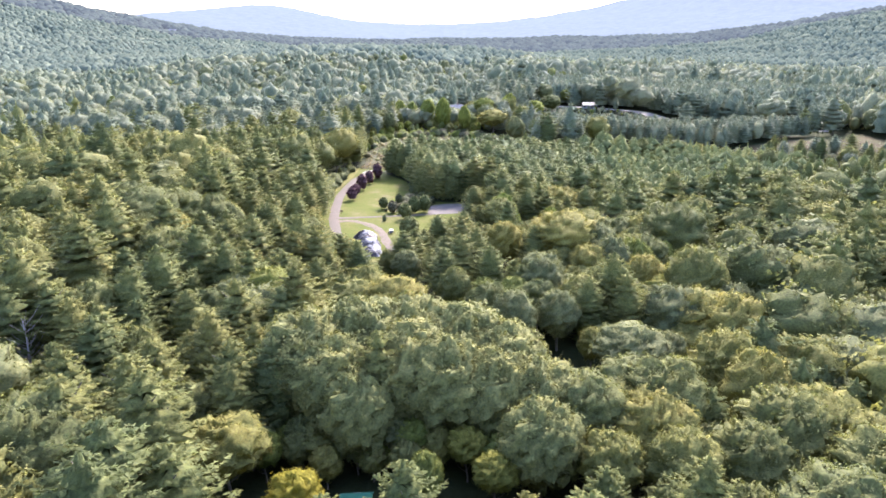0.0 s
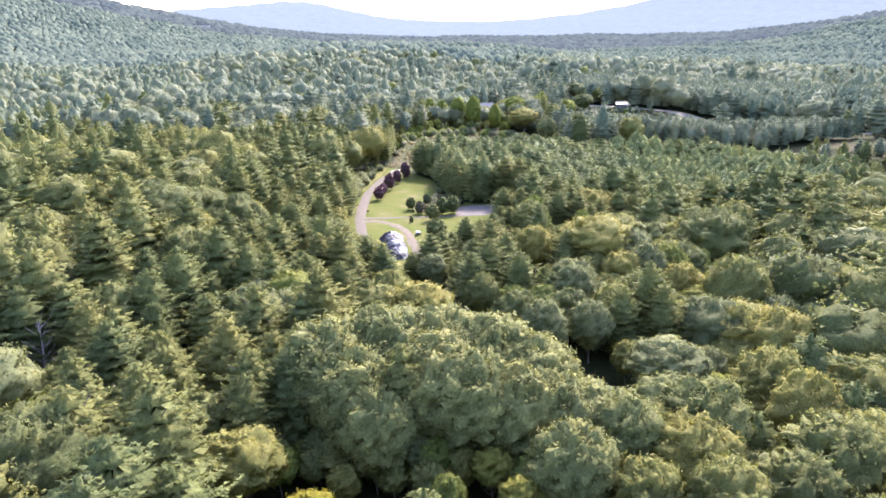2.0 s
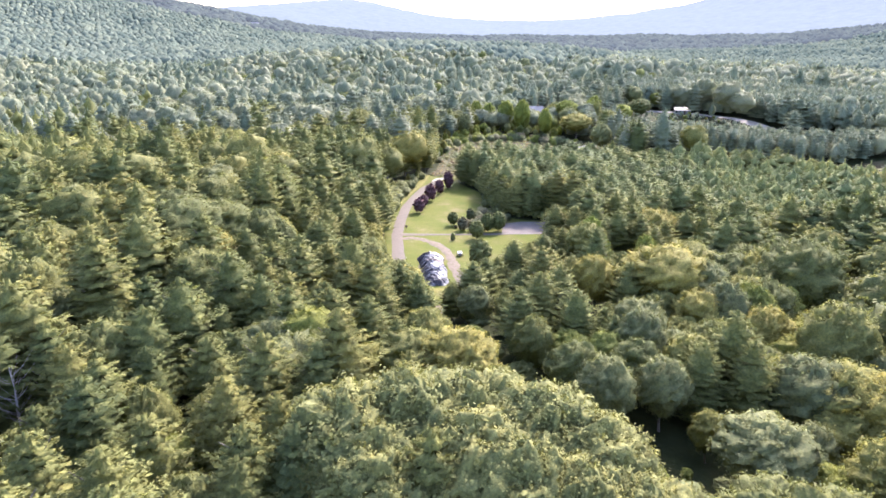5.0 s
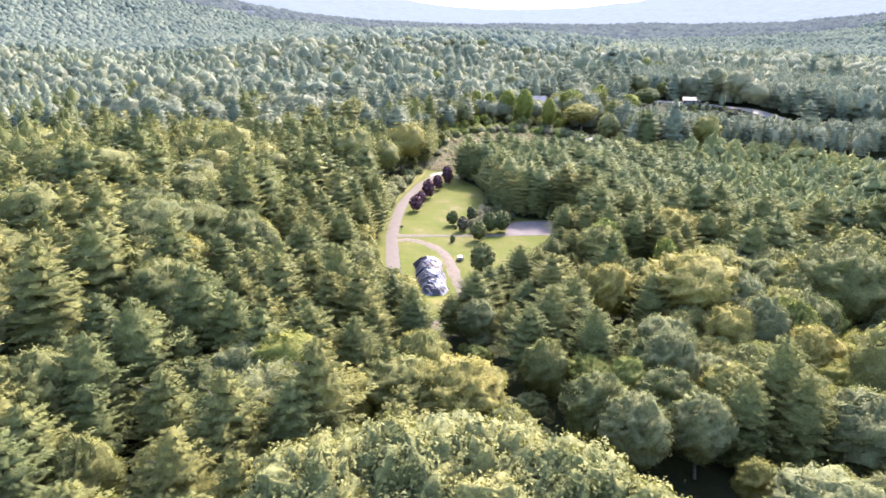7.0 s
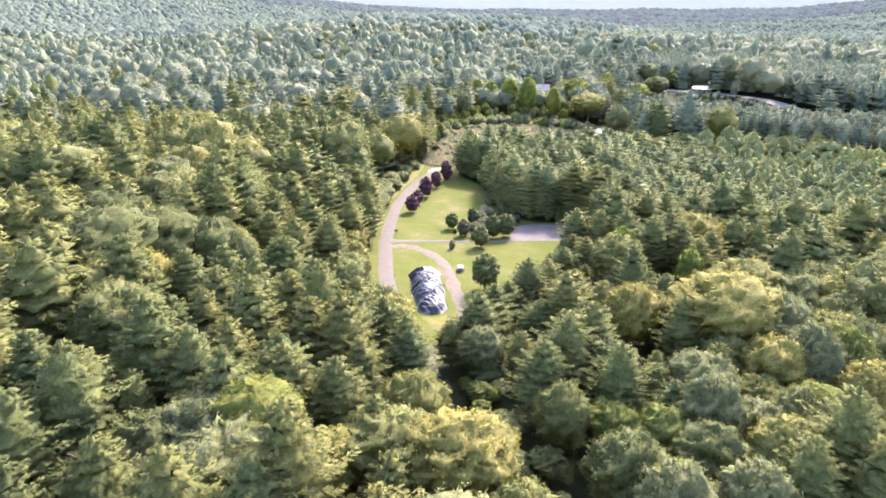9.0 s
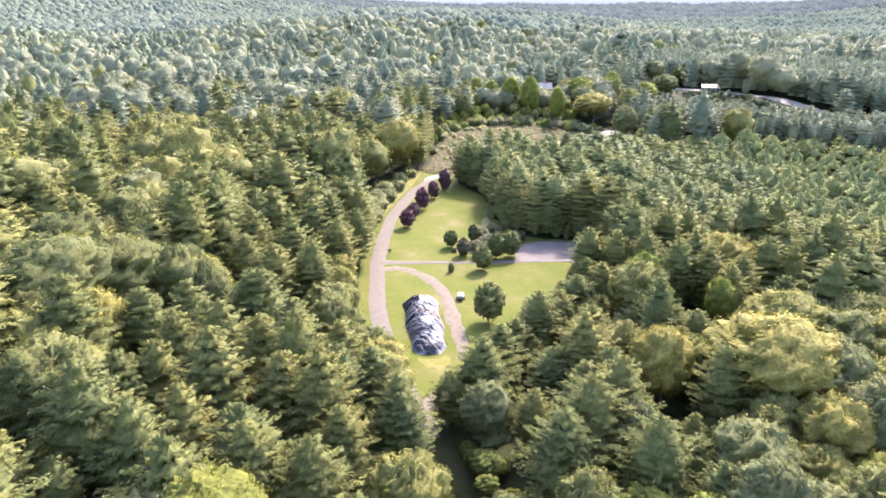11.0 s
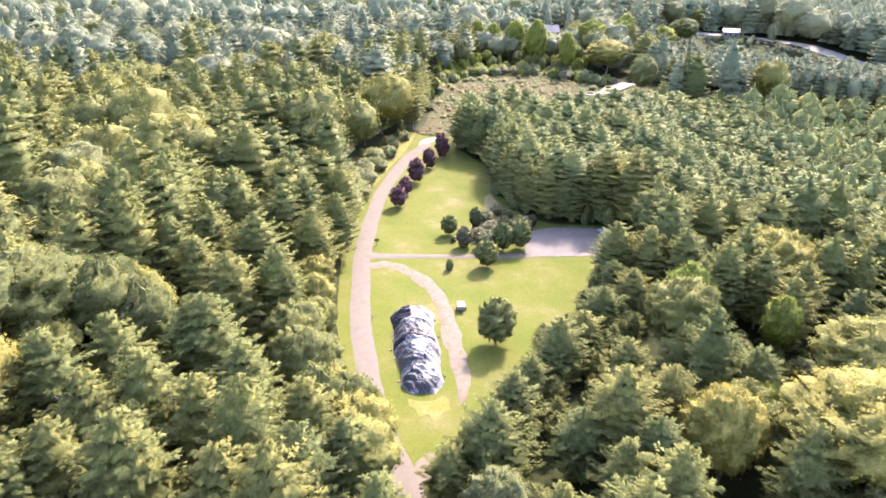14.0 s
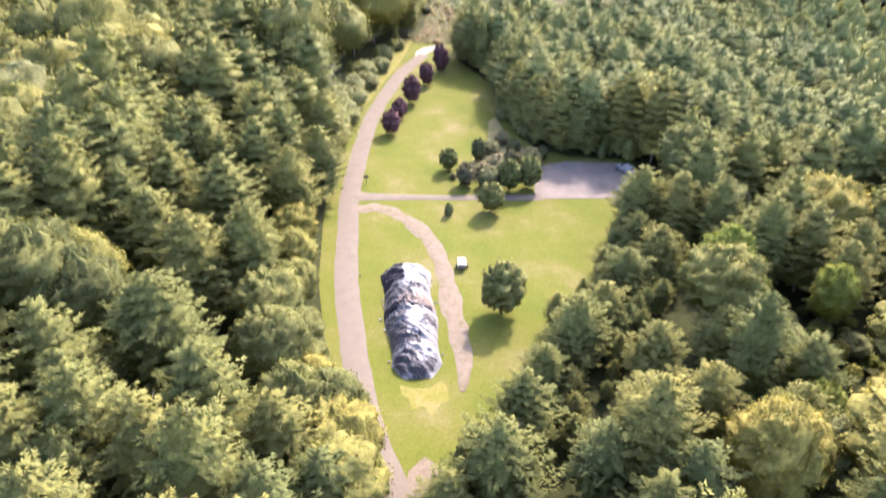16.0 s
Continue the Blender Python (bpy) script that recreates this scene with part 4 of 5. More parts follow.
# the woods go on beside and behind the flight
x, y = scatter(-270, 250, -170, 345, 9.8)
keep = ~in_view(x, y, -10) & free(x, y, 1.0) & ~inside(x, y, PLANTATION)
x, y = x[keep], y[keep]
sp = species_of(x, y)
h = tall(x, y, sp)
woods(x, y, sp, h, MID_PINES, MID_BROADS, 1.2, 1.25)

# far woods on the hills
x, y = scatter(-1600, 1200, 760, 1650, 11.2)
keep = in_view(x, y, 60) & free(x, y)
x, y = x[keep], y[keep]
sp = species_of(x, y)
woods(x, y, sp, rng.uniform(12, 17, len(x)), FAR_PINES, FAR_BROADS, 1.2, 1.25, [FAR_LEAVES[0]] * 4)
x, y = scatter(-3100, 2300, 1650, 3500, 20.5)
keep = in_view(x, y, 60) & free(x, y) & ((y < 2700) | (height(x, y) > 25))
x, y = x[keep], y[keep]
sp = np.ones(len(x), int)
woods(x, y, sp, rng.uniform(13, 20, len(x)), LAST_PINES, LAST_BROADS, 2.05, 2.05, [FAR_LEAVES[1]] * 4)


# ---- trees and shrubs of the lawn ----
KINDS[4] = ("maple_tree", BROADS, leaf_dark, broad_stem, "round dark green maple on the lawn", "trees on the lawn", "tree")
KINDS[5] = ("red_maple_tree", BROADS, leaf_red, broad_stem, "small dark red-leaved maple beside the lane", "red maples beside the lane", "tree")
KINDS[6] = ("shrub", BROADS, leaf_grey, broad_stem, "rounded grey-green shrub at the edge of the lane", "shrubs beside the lane", "shrub")
leaf_olive = leaf_material("olive_shrub_leaves", [(0.0, (0.06, 0.068, 0.032)), (0.5, (0.085, 0.085, 0.042)), (1.0, (0.1, 0.09, 0.05))], 0.25)
KINDS[10] = ("shrub", BROADS, leaf_olive, broad_stem, "dull olive-brown shrub in dry grass", "shrubs on the lawn", "shrub")
FULL = [broad_crown(200 + i, 1500, 20, 30, 0.034, 1.75, 1.06, 1.6) for i in range(3)]
SLIM = [broad_crown(205 + i, 1100, 18, 26, 0.04, 1.4, 1.1, 1.7) for i in range(3)]
LOW = [broad_crown(210 + i, 800, 14, 22, 0.055, 2.1, 1.3, 1.5) for i in range(2)]
LOW = [(v, f, unit(n * 0.75 + [0, 0, 0.5])) for v, f, n in LOW]
MODELS[4] = [mesh_of("crown", *c, leaf_dark) for c in FULL]
MODELS[5] = [mesh_of("crown", *c, leaf_red) for c in SLIM]
MODELS[6] = [mesh_of("crown", *c, leaf_grey) for c in LOW]
MODELS[10] = [mesh_of("crown", *c, leaf_olive) for c in LOW + SLIM]
for a, b, c, d in [(-9.6, 214.0, 7.8, 0.68), (-11.9, 242.0, 5.4, 0.7), (-8.8, 249.8, 6.0, 0.62), (-5.4, 251.2, 6.2, 0.62), (-20.4, 257.0, 4.4, 0.7)]:
    set_tree(4, int(rng.integers(0, 3)), a, b, c, d)
for a, b, c, d in [(-33.6, 272.5, 5.2, 0.86), (-33.0, 281, 4.5, 0.86), (-31.4, 290, 6.4, 0.74), (-29.4, 302, 5.5, 0.76), (-26.8, 312, 6.6, 0.7)]:
    set_tree(5, int(rng.integers(0, 3)), a, b, c, d * 0.92)
for a, b, c, d in [(-16.8, 251.2, 4.4, 0.86), (-12.4, 251.0, 3.8, 0.85), (-15.0, 261.5, 4.6, 0.66), (-11.4, 257.5, 3.4, 0.9), (-8.6, 258.0, 4.2, 0.8), (-6.0, 257.2, 3.8, 0.8), (-8.2, 264.5, 3.6, 0.85), (-12.6, 265, 2.8, 0.9), (-4.6, 261.5, 3.2, 0.9), (-10.6, 270, 2.6, 0.9), (-19.2, 253.4, 1.3, 1.0), (-14.0, 255.5, 2.6, 0.9), (-10.2, 254.0, 3.0, 0.9), (-2.6, 264.0, 2.6, 0.9)]:
    set_tree(10, int(rng.integers(0, 5)), a, b, c, d)
for a, b, c, d in [(-10.6, 283, 2.6, 0.9), (-6, 274, 3, 0.8), (-19.0, 240.2, 2.4, 0.45), (-38, 209, 3, 1.2), (-44.6, 267, 4.1, 0.94), (-46, 273, 4.6, 0.88), (-44.2, 277.5, 3.7, 0.94), (-47.2, 281, 4.6, 0.88), (-44.4, 287.5, 3.7, 0.88), (-46.4, 293.5, 4.1, 0.88), (-43.4, 299, 3.2, 0.94), (-45.2, 305.5, 3.7, 0.88), (-42.2, 311, 2.9, 0.99), (-42.6, 320, 3.2, 0.88), (-48.6, 288, 4.1, 0.88), (-40, 329, 2.4, 0.9)]:
    set_tree(6, int(rng.integers(0, 2)), a, b, c * (1.15 if a < -39 else 1.0), d * (1.2 if a < -39 else 1.0))
for a, b, c in [(-43.6, 316, 5.0), (-41.2, 325, 4.5), (-47.4, 300, 6.0), (-49.0, 278, 6.5), (-41.4, 333, 5.5)]:
    set_tree(0, int(rng.integers(0, 5)), a, b, c, 1.0)

# low bushes that edge the marsh
KINDS[11] = ("shrub", BROADS, leaf_bright, broad_stem, "light green bush at the edge of the marsh", "bushes round the marsh", "shrub")
MODELS[11] = [mesh_of("crown", *c, leaf_bright) for c in LOW + SLIM]
qx, qy = scatter(-46, 30, 346, 462, 4.2)
rim = inside(qx, qy, MARSH) ^ (inside(qx + 5, qy, MARSH) | inside(qx, qy - 8, MARSH) | inside(qx + 3, qy - 5, MARSH))
rim |= inside(qx, qy, MARSH) & ~inside(qx, qy + 9, MARSH)
for a, b in zip(qx[rim], qy[rim]):
    if b > 365:
        set_tree(int(rng.choice([11, 11, 6, 10])), int(rng.integers(0, 2)), a, b, rng.uniform(1.6, 4.6), rng.uniform(0.7, 1.1))

# a bare dead tree among the pines
dead = tagged(new("dead_tree"), "bare grey dead tree among the pines", "tree", "dead trees")
dead.matrix_basis = Matrix.LocRotScale((-72, 116, float(height(-72, 116)) - 0.1), None, (15, 15, 15))
for piece, data in (("trunk", stem(9, 0.95, 3, 0.011, 0.12)), ("branches", stem(10, 0.9, 34, 0.006, 0.22))):
    child = new(piece, mesh_of(piece, *data, dead_wood, shade_smooth=True))
    child.parent = dead
for a, b, c, d in ((-75.5, 119, 14, 0.5), (-69.5, 121, 13, 2.0), (-48, 284, 11, 1.0), (-50.5, 287, 10, 3.0), (-20.5, 171, 9, 4.0), (-57, 205, 9, 5.0)):
    copy_thing(dead, Matrix()).matrix_basis = Matrix.LocRotScale((a, b, float(height(a, b)) - 0.1), Euler((0, 0, d)), (c, c, c))

# ---- the tarp-covered heap ----
def plain(name, colour, rough=0.6, metal=0.0, grain=2.0, depth=0.25, gloss=0.5):
    m, nt, bsdf = nodes_of(name)
    n1 = texture(nt, grain, 6, 0.7)
    dark = tuple(c * (1 - depth) for c in colour)
    light = tuple(min(1, c * (1 + depth * 0.6)) for c in colour)
    nt.links.new(ramp(nt, n1, [(0.3, dark), (0.7, light)]), bsdf.inputs["Base Color"])
    bsdf.inputs["Roughness"].default_value, bsdf.inputs["Metallic"].default_value = rough, metal
    bsdf.inputs["Specular IOR Level"].default_value = gloss
    return m


tarp_white = plain("white_tarp", (0.122, 0.12, 0.121), 0.5, 0, 1.2, 0.35, 0.5)
tarp_black = plain("black_tarp", (0.014, 0.014, 0.02), 0.6, 0, 1.5, 0.4, 0.1)
tarp_brown = plain("brown_tarp", (0.11, 0.088, 0.075), 0.7, 0, 1.5, 0.35, 0.15)
spine = np.array([(-24.4, 224.3), (-23.4, 219), (-22.2, 213), (-20.8, 206.5), (-19.4, 199.6)])
heap_line = spline(spine, 0.5)
heap_s = np.linspace(0, 1, len(heap_line))


def heap_point(s, a, lift=0.0):
    """A point on the heap: s along it from its far end, a across it from its west foot (0) to its east foot (1)."""
    c = np.array([np.interp(s, heap_s, heap_line[:, 0]), np.interp(s, heap_s, heap_line[:, 1])])
    end = min(1.0, 0.45 + 3.4 * min(s, 1 - s) ** 0.8)
    wide = (3.75 - 0.55 * s + 0.25 * math.sin(s * 13 + 1.0)) * end
    tall_ = (2.8 + 0.22 * math.sin(s * 21 + 1)) * min(1.0, (4.4 * min(s, 1 - s)) ** 0.6)
    e = (a - 0.5) * 2
    out = np.array([0.97, 0.2]) * wide * e
    z = tall_ * (1 - abs(e) ** 2.4) + 0.05
    p = Vector((c[0] + out[0], c[1] + out[1], 0))
    crease = abs(noise.noise((p.x * 0.4, p.y * 1.15 + p.x * 0.3, 3.3))) * 0.75 + abs(noise.noise((p.x * 1.5, p.y * 1.9, 7.1))) * 0.26 + noise.noise((p.x * 4, p.y * 4, 1.7)) * 0.05
    z += (crease - 0.2) * min(1.0, z / 0.8) * 1.1
    return (p.x, p.y, max(0.08, z) + lift)


def tarp(name, s0, s1, a0, a1, material, parent, lift, seed, label=""):
    """A creased sheet over part of the heap, with a ragged edge."""
    r = np.random.default_rng(seed)
    ns, na = max(5, int((s1 - s0) * 110)), max(5, int((a1 - a0) * 44))
    bm = bmesh.new()
    grid = []
    for i in range(ns + 1):
        row = []
        for j in range(na + 1):
            u = s0 + (s1 - s0) * i / ns + (r.normal(0, 0.007) if i in (0, ns) else 0)
            v = a0 + (a1 - a0) * j / na + (r.normal(0, 0.014) if j in (0, na) else 0)
            row.append(bm.verts.new(heap_point(min(max(u, 0), 1), min(max(v, 0), 1), lift)))
        grid.append(row)
    for i in range(ns):
        for j in range(na):
            bm.faces.new((grid[i][j], grid[i][j + 1], grid[i + 1][j + 1], grid[i + 1][j]))
    bmesh.ops.recalc_face_normals(bm, faces=bm.faces)
    return part(name, bm, material, parent, label)


heap = tagged(new("covered_heap"), "long heap under creased white and black tarps", "heap")
heap.location = (0, 0, 0)
tarp("cover", 0.0, 1.0, 0.0, 1.0, tarp_white, heap, 0.0, 1, "creased white plastic sheet")
tarp_grey = plain("grey_tarp", (0.048, 0.046, 0.05), 0.6, 0, 1.5, 0.35, 0.15)
for i, (s0, s1, a0, a1, m) in enumerate([(0.02, 0.12, 0.03, 0.34, tarp_grey), (0.06, 0.29, 0.0, 0.44, tarp_black), (0.31, 0.37, 0.0, 0.3, tarp_grey), (0.36, 0.44, 0.05, 0.55, tarp_grey), (0.42, 0.5, 0.28, 1.0, tarp_brown), (0.45, 0.53, 0.0, 0.4, tarp_black), (0.5, 0.535, 0.5, 0.9, tarp_black), (0.56, 0.63, 0.02, 0.4, tarp_grey),
                                         (0.65, 0.8, 0.0, 0.36, tarp_grey), (0.86, 0.97, 0.05, 0.5, tarp_grey), (0.76, 0.82, 0.2, 0.62, tarp_grey), (0.93, 1.0, 0.3, 0.75, tarp_grey), (0.33, 0.36, 0.55, 0.9, tarp_grey), (0.6, 0.64, 0.72, 0.97, tarp_grey), (0.9, 0.97, 0.72, 0.9, tarp_grey)]):
    tarp("tarp", s0, s1, a0, a1, m, heap, 0.05 + 0.006 * i, 20 + i, "black plastic tarp" if m is tarp_black else "grey plastic tarp" if m is tarp_grey else "brown weathered tarp")


def blob(size, rng_, squash=0.5, sub=1):
    bm = bmesh.new()
    bmesh.ops.create_icosphere(bm, subdivisions=sub, radius=size)
    for v in bm.verts:
        v.co *= rng_.uniform(0.8, 1.15)
        v.co.z *= squash
    return bm


bag_rng = np.random.default_rng(7)
bag_meshes = []
for i in range(3):
    bm = blob(0.2, bag_rng, 0.55)
    me = bpy.data.meshes.new("sandbag")
    bm.to_mesh(me)
    bm.free()
    me.materials.append((tarp_brown, tarp_grey, tarp_white)[i])
    bag_meshes.append(me)
for i in range(14):
    s_, side = bag_rng.uniform(0.03, 0.98), i % 2
    q = heap_point(s_, -0.03 + 1.06 * side)
    bag = new("sandbag", bag_meshes[i % 3])
    bag.parent = heap
    bag.matrix_basis = Matrix.LocRotScale((q[0] + bag_rng.normal(0, 0.25), q[1], 0.2), Euler((0, 0, bag_rng.uniform(0, 6))), (1.3, 0.9, 1))


# ---- marsh growth ----
mx_, my_ = scatter(-45, 55, 336, 465, 1.75)
keep = inside(mx_, my_, MARSH)
mx_, my_ = mx_[keep], my_[keep]
marsh_leaves = leaf_material("marsh_leaves", [(0.0, (0.095, 0.115, 0.045)), (0.3, (0.13, 0.13, 0.05)), (0.55, (0.15, 0.128, 0.052)), (0.75, (0.142, 0.096, 0.052)), (1.0, (0.125, 0.132, 0.048))], joined=True)


def tussock(seed):
    """A tuft of grass blades."""
    r = np.random.default_rng(seed)
    k = 12
    a = r.uniform(0, 6.283, k)
    w = np.stack([np.cos(a), np.sin(a), 0 * a], 1)
    return sprays(r, w * r.uniform(0.05, 0.5, k)[:, None] + [0, 0, 0.1], unit(w * 0.4 + [0, 0, 1.0]), 0.8, 1.1, w * 0.5 + [0, 0, 1.0], 1, np.tile([0.0, 0.0, 1.0], (k, 1)))


plant("marsh_grass", [tussock(300 + i) for i in range(4)], mx_, my_, rng.uniform(0.4, 1.3, len(mx_)), np.clip(0.5 + 0.8 * lumpy(mx_, my_, 22, 4.0) + rng.normal(0, 0.2, len(mx_)), 0, 1), marsh_leaves, 1.2, "low reddish and ochre marsh plants", "marsh plants")
mx_, my_ = scatter(-45, 55, 336, 465, 2.5)
keep = inside(mx_, my_, MARSH) & (lumpy(mx_, my_, 14, 6.0) > -0.35)
mx_, my_ = mx_[keep], my_[keep]
plant("marsh_shrubs", [(v, f, unit(n * 0.6 + [0, 0, 0.8])) for v, f, n in FAR_BROADS], mx_, my_, rng.uniform(0.4, 1.0, len(mx_)) * rng.choice([1, 1, 1, 1.9], len(mx_)), np.clip(0.45 + 0.9 * lumpy(mx_, my_, 18, 9.0) + rng.normal(0, 0.16, len(mx_)), 0, 1), marsh_leaves, 2.6, "low rounded rusty and olive marsh shrubs", "marsh shrubs")


# ---- houses, vehicles and small things ----
def box_bm(bm, x0, x1, y0, y1, z0, z1, bevel=0.0):
    made = bmesh.ops.create_cube(bm, size=1)["verts"]
    for v in made:
        v.co = Vector(((x0 + x1) / 2 + v.co.x * (x1 - x0), (y0 + y1) / 2 + v.co.y * (y1 - y0), (z0 + z1) / 2 + v.co.z * (z1 - z0)))
    if bevel:
        edges = list({e for v in made for e in v.link_edges})
        bmesh.ops.bevel(bm, geom=edges, offset=bevel, segments=2, affect="EDGES")
    return bm


def box_part(name, dims, material, parent, label="", bevel=0.0):
    return part(name, box_bm(bmesh.new(), *dims, bevel), material, parent, label)


def drape(name, outline, material, lift, step=4.0):
    """A sheet that lies on the ground within an outline."""
    o = np.array(outline)
    bm = bmesh.new()
    face = bm.faces.new([bm.verts.new((*q, 0)) for q in outline])
    for axis_ in (0, 1):
        for c in np.arange(o[:, axis_].min() + step, o[:, axis_].max(), step):
            co, no = Vector((0, 0, 0)), Vector((0, 0, 0))
            co[axis_], no[axis_] = c, 1
            bmesh.ops.bisect_plane(bm, geom=bm.verts[:] + bm.edges[:] + bm.faces[:], plane_co=co, plane_no=no)
    for v in bm.verts:
        v.co.z = float(height(v.co.x, v.co.y)) + lift
    bmesh.ops.recalc_face_normals(bm, faces=bm.faces)
    if sum(f.normal.z for f in bm.faces) < 0:
        bmesh.ops.reverse_faces(bm, faces=bm.faces)
    me = bpy.data.meshes.new(name)
    bm.to_mesh(me)
    bm.free()
    me.materials.append(material)
    return tagged(new(name, me), kind="structure")


dry_mat = surface("dry_grass", [(0.3, (0.085, 0.085, 0.014)), (0.5, (0.1, 0.093, 0.026)), (0.7, (0.125, 0.105, 0.05))], 0.5, 3.0, relief=0.06)
tagged(drape("marsh", MARSH, marsh_mat, 0.25), "brownish red and gold marsh growth", "marsh")
tagged(drape("yard", YARD, sand_mat, 0.3), "pale gravel road and yard in front of the far pines", "yard")
tagged(drape("strip_ground", BELT_STRIP, marsh_mat, 0.3), "strip of brown rough ground before the pine belt", "rough ground")
tagged(drape("garden_drive", GARDEN, sand_mat, 0.3), "pale gravel drive beside the white house", "drive")
tagged(drape("west_field", WEST_FIELD, field_mat, 0.3), "dry yellowish hay field at the wood's edge", "field")
tagged(drape("sand_bend", [(20, 394), (27, 400), (30, 410), (38, 419), (43, 416), (36, 405), (33, 398), (26, 393)], sand_mat, 0.75, 3.0), "bare pale sand at a bend of the track by the marsh", "sand")
tagged(drape("verge", VERGE, dry_mat, 0.1), "rough dry grass between the lane and the woods", "grass")
tan_mat = surface("tan_grass", [(0.3, (0.085, 0.088, 0.025)), (0.5, (0.115, 0.102, 0.05)), (0.75, (0.15, 0.125, 0.075))], 0.5, 3.0, relief=0.06)
tagged(drape("dry_patch", [(-19.5, 254), (-16, 252.5), (-12.5, 254), (-7, 256.5), (-4.5, 261), (-5.5, 267), (-9.5, 274), (-12.2, 284), (-13.6, 281), (-13.4, 270), (-15.5, 265), (-16.6, 259)], tan_mat, 0.09, 1.5), "dry tan grass among the shrubs", "grass")
tagged(drape("bare_patch", [(-21.6, 198.4), (-21.2, 196.8), (-20.2, 196.2), (-19.6, 194.4), (-18.4, 195.2), (-17.2, 193.6), (-16.4, 195.6), (-15.4, 196.4), (-15.8, 198.6), (-16.6, 199.6), (-18, 198.2), (-19.8, 198.0)], dry_mat, 0.075, 1.5), "dry trampled grass in front of the heap", "bare ground")

white_wall, grey_wall = plain("white_boards", (0.17, 0.17, 0.165), 0.7), plain("grey_boards", (0.16, 0.16, 0.165), 0.7)
roof_grey, roof_white = plain("grey_shingles", (0.1, 0.1, 0.105), 0.85, 0, 3.0), plain("white_metal_roof", (0.11, 0.114, 0.12), 0.6, 0, 1.0, 0.25, 0.2)
roof_green = plain("teal_metal_roof", (0.025, 0.1, 0.06), 0.75, 0, 1.5, 0.25, 0.15)
glass, nt, bsdf = nodes_of("window_glass")
bsdf.inputs["Base Color"].default_value, bsdf.inputs["Roughness"].default_value = (0.02, 0.025, 0.03, 1), 0.08
timber, brick_red = plain("brown_timber", (0.09, 0.06, 0.04), 0.8), plain("chimney_brick", (0.16, 0.07, 0.05), 0.9)
paint_white, tyre_black, metal_grey = plain("white_paint", (0.15, 0.15, 0.155), 0.35, 0, 2.0, 0.1), plain("tyre_rubber", (0.02, 0.02, 0.02), 0.9), plain("grey_metal", (0.25, 0.25, 0.26), 0.4, 0.8)


def house(name, x, y, turn, long, deep, eaves, ridge, wall_m, roof_m, label, category="house", windows=3, chimney=True):
    """A gabled house with walls, roof, windows and a door."""
    ob = tagged(new(name), label, category)
    ob.matrix_basis = pose(x, y, float(height(x, y)) - 0.05, 0, 0, turn)
    bm = bmesh.new()
    a, b = long / 2, deep / 2
    ring = [[bm.verts.new((sx * a, q[0], q[1])) for q in ((-b, 0), (b, 0), (b, eaves), (0, ridge), (-b, eaves))] for sx in (-1, 1)]
    bm.faces.new(ring[0])
    bm.faces.new(ring[1][::-1])
    for i in range(5):
        j = (i + 1) % 5
        bm.faces.new((ring[0][i], ring[0][j], ring[1][j], ring[1][i]))
    bmesh.ops.recalc_face_normals(bm, faces=bm.faces)
    part("wall", bm, wall_m, ob)
    slope = math.atan2(ridge - eaves, b)
    roof = new("roof")
    roof.parent = ob
    bm = bmesh.new()
    over = 0.45
    for s_ in (-1, 1):
        p = [(s_ * (b + over), eaves - over * math.tan(slope)), (0, ridge + 0.02), (0, ridge + 0.22), (s_ * (b + over), eaves - over * math.tan(slope) + 0.2)]
        e = [[bm.verts.new((sx * (a + over), q[0], q[1] + 0.03)) for q in p] for sx in (-1, 1)]
        bm.faces.new(e[0])
        bm.faces.new(e[1][::-1])
        for i in range(4):
            j = (i + 1) % 4
            bm.faces.new((e[0][i], e[0][j], e[1][j], e[1][i]))
    bmesh.ops.recalc_face_normals(bm, faces=bm.faces)
    me = bpy.data.meshes.new("roof")
    bm.to_mesh(me)
    bm.free()
    me.materials.append(roof_m)
    bpy.data.objects.remove(roof)
    roof = new("roof", me)
    roof.parent = ob
    if chimney:
        box_part("chimney", (a * 0.4, a * 0.4 + 0.7, -0.35, 0.35, ridge - 0.8, ridge + 1.0), brick_red, roof)
    for s_ in (-1, 1):
        for i in range(windows):
            cx = -a + long * (i + 0.5) / windows
            if s_ == -1 and i == windows // 2:
                box_part("door", (cx - 0.5, cx + 0.5, -b - 0.06, -b, 0.05, 2.1), timber, ob)
                continue
            w = box_part("window", (cx - 0.55, cx + 0.55, min(s_ * b, s_ * (b + 0.07)), max(s_ * b, s_ * (b + 0.07)), 0.95, 2.25), paint_white, ob)
            box_part("pane", (cx - 0.45, cx + 0.45, min(s_ * (b + 0.075), s_ * (b + 0.085)), max(s_ * (b + 0.075), s_ * (b + 0.085)), 1.05, 2.15), glass, w)
    return ob


house("house", 12, 533, 8, 12, 8, 3.2, 6.2, white_wall, roof_grey, "white house with a grey roof among garden trees")
house("house", -337, 416, 25, 12, 8, 3.0, 6.0, white_wall, roof_white, "pale house with a light roof beside the hay field")
house("farmhouse", -632, 1817, -10, 22, 11, 5, 9, white_wall, roof_white, "white farmhouse high on the wooded ridge", windows=5)
house("house", -358, 875, 5, 11, 8, 4, 8, white_wall, roof_white, "white house at the foot of the ridge")
house("house", -346, 872, 35, 11, 8, 4, 8, white_wall, roof_grey, "white house with a grey roof at the foot of the ridge")
house("storage_building", 108, 518.5, -12, 10, 6, 2.6, 4.0, white_wall, roof_white, "long low white storage building in the yard", "building", 4, False)
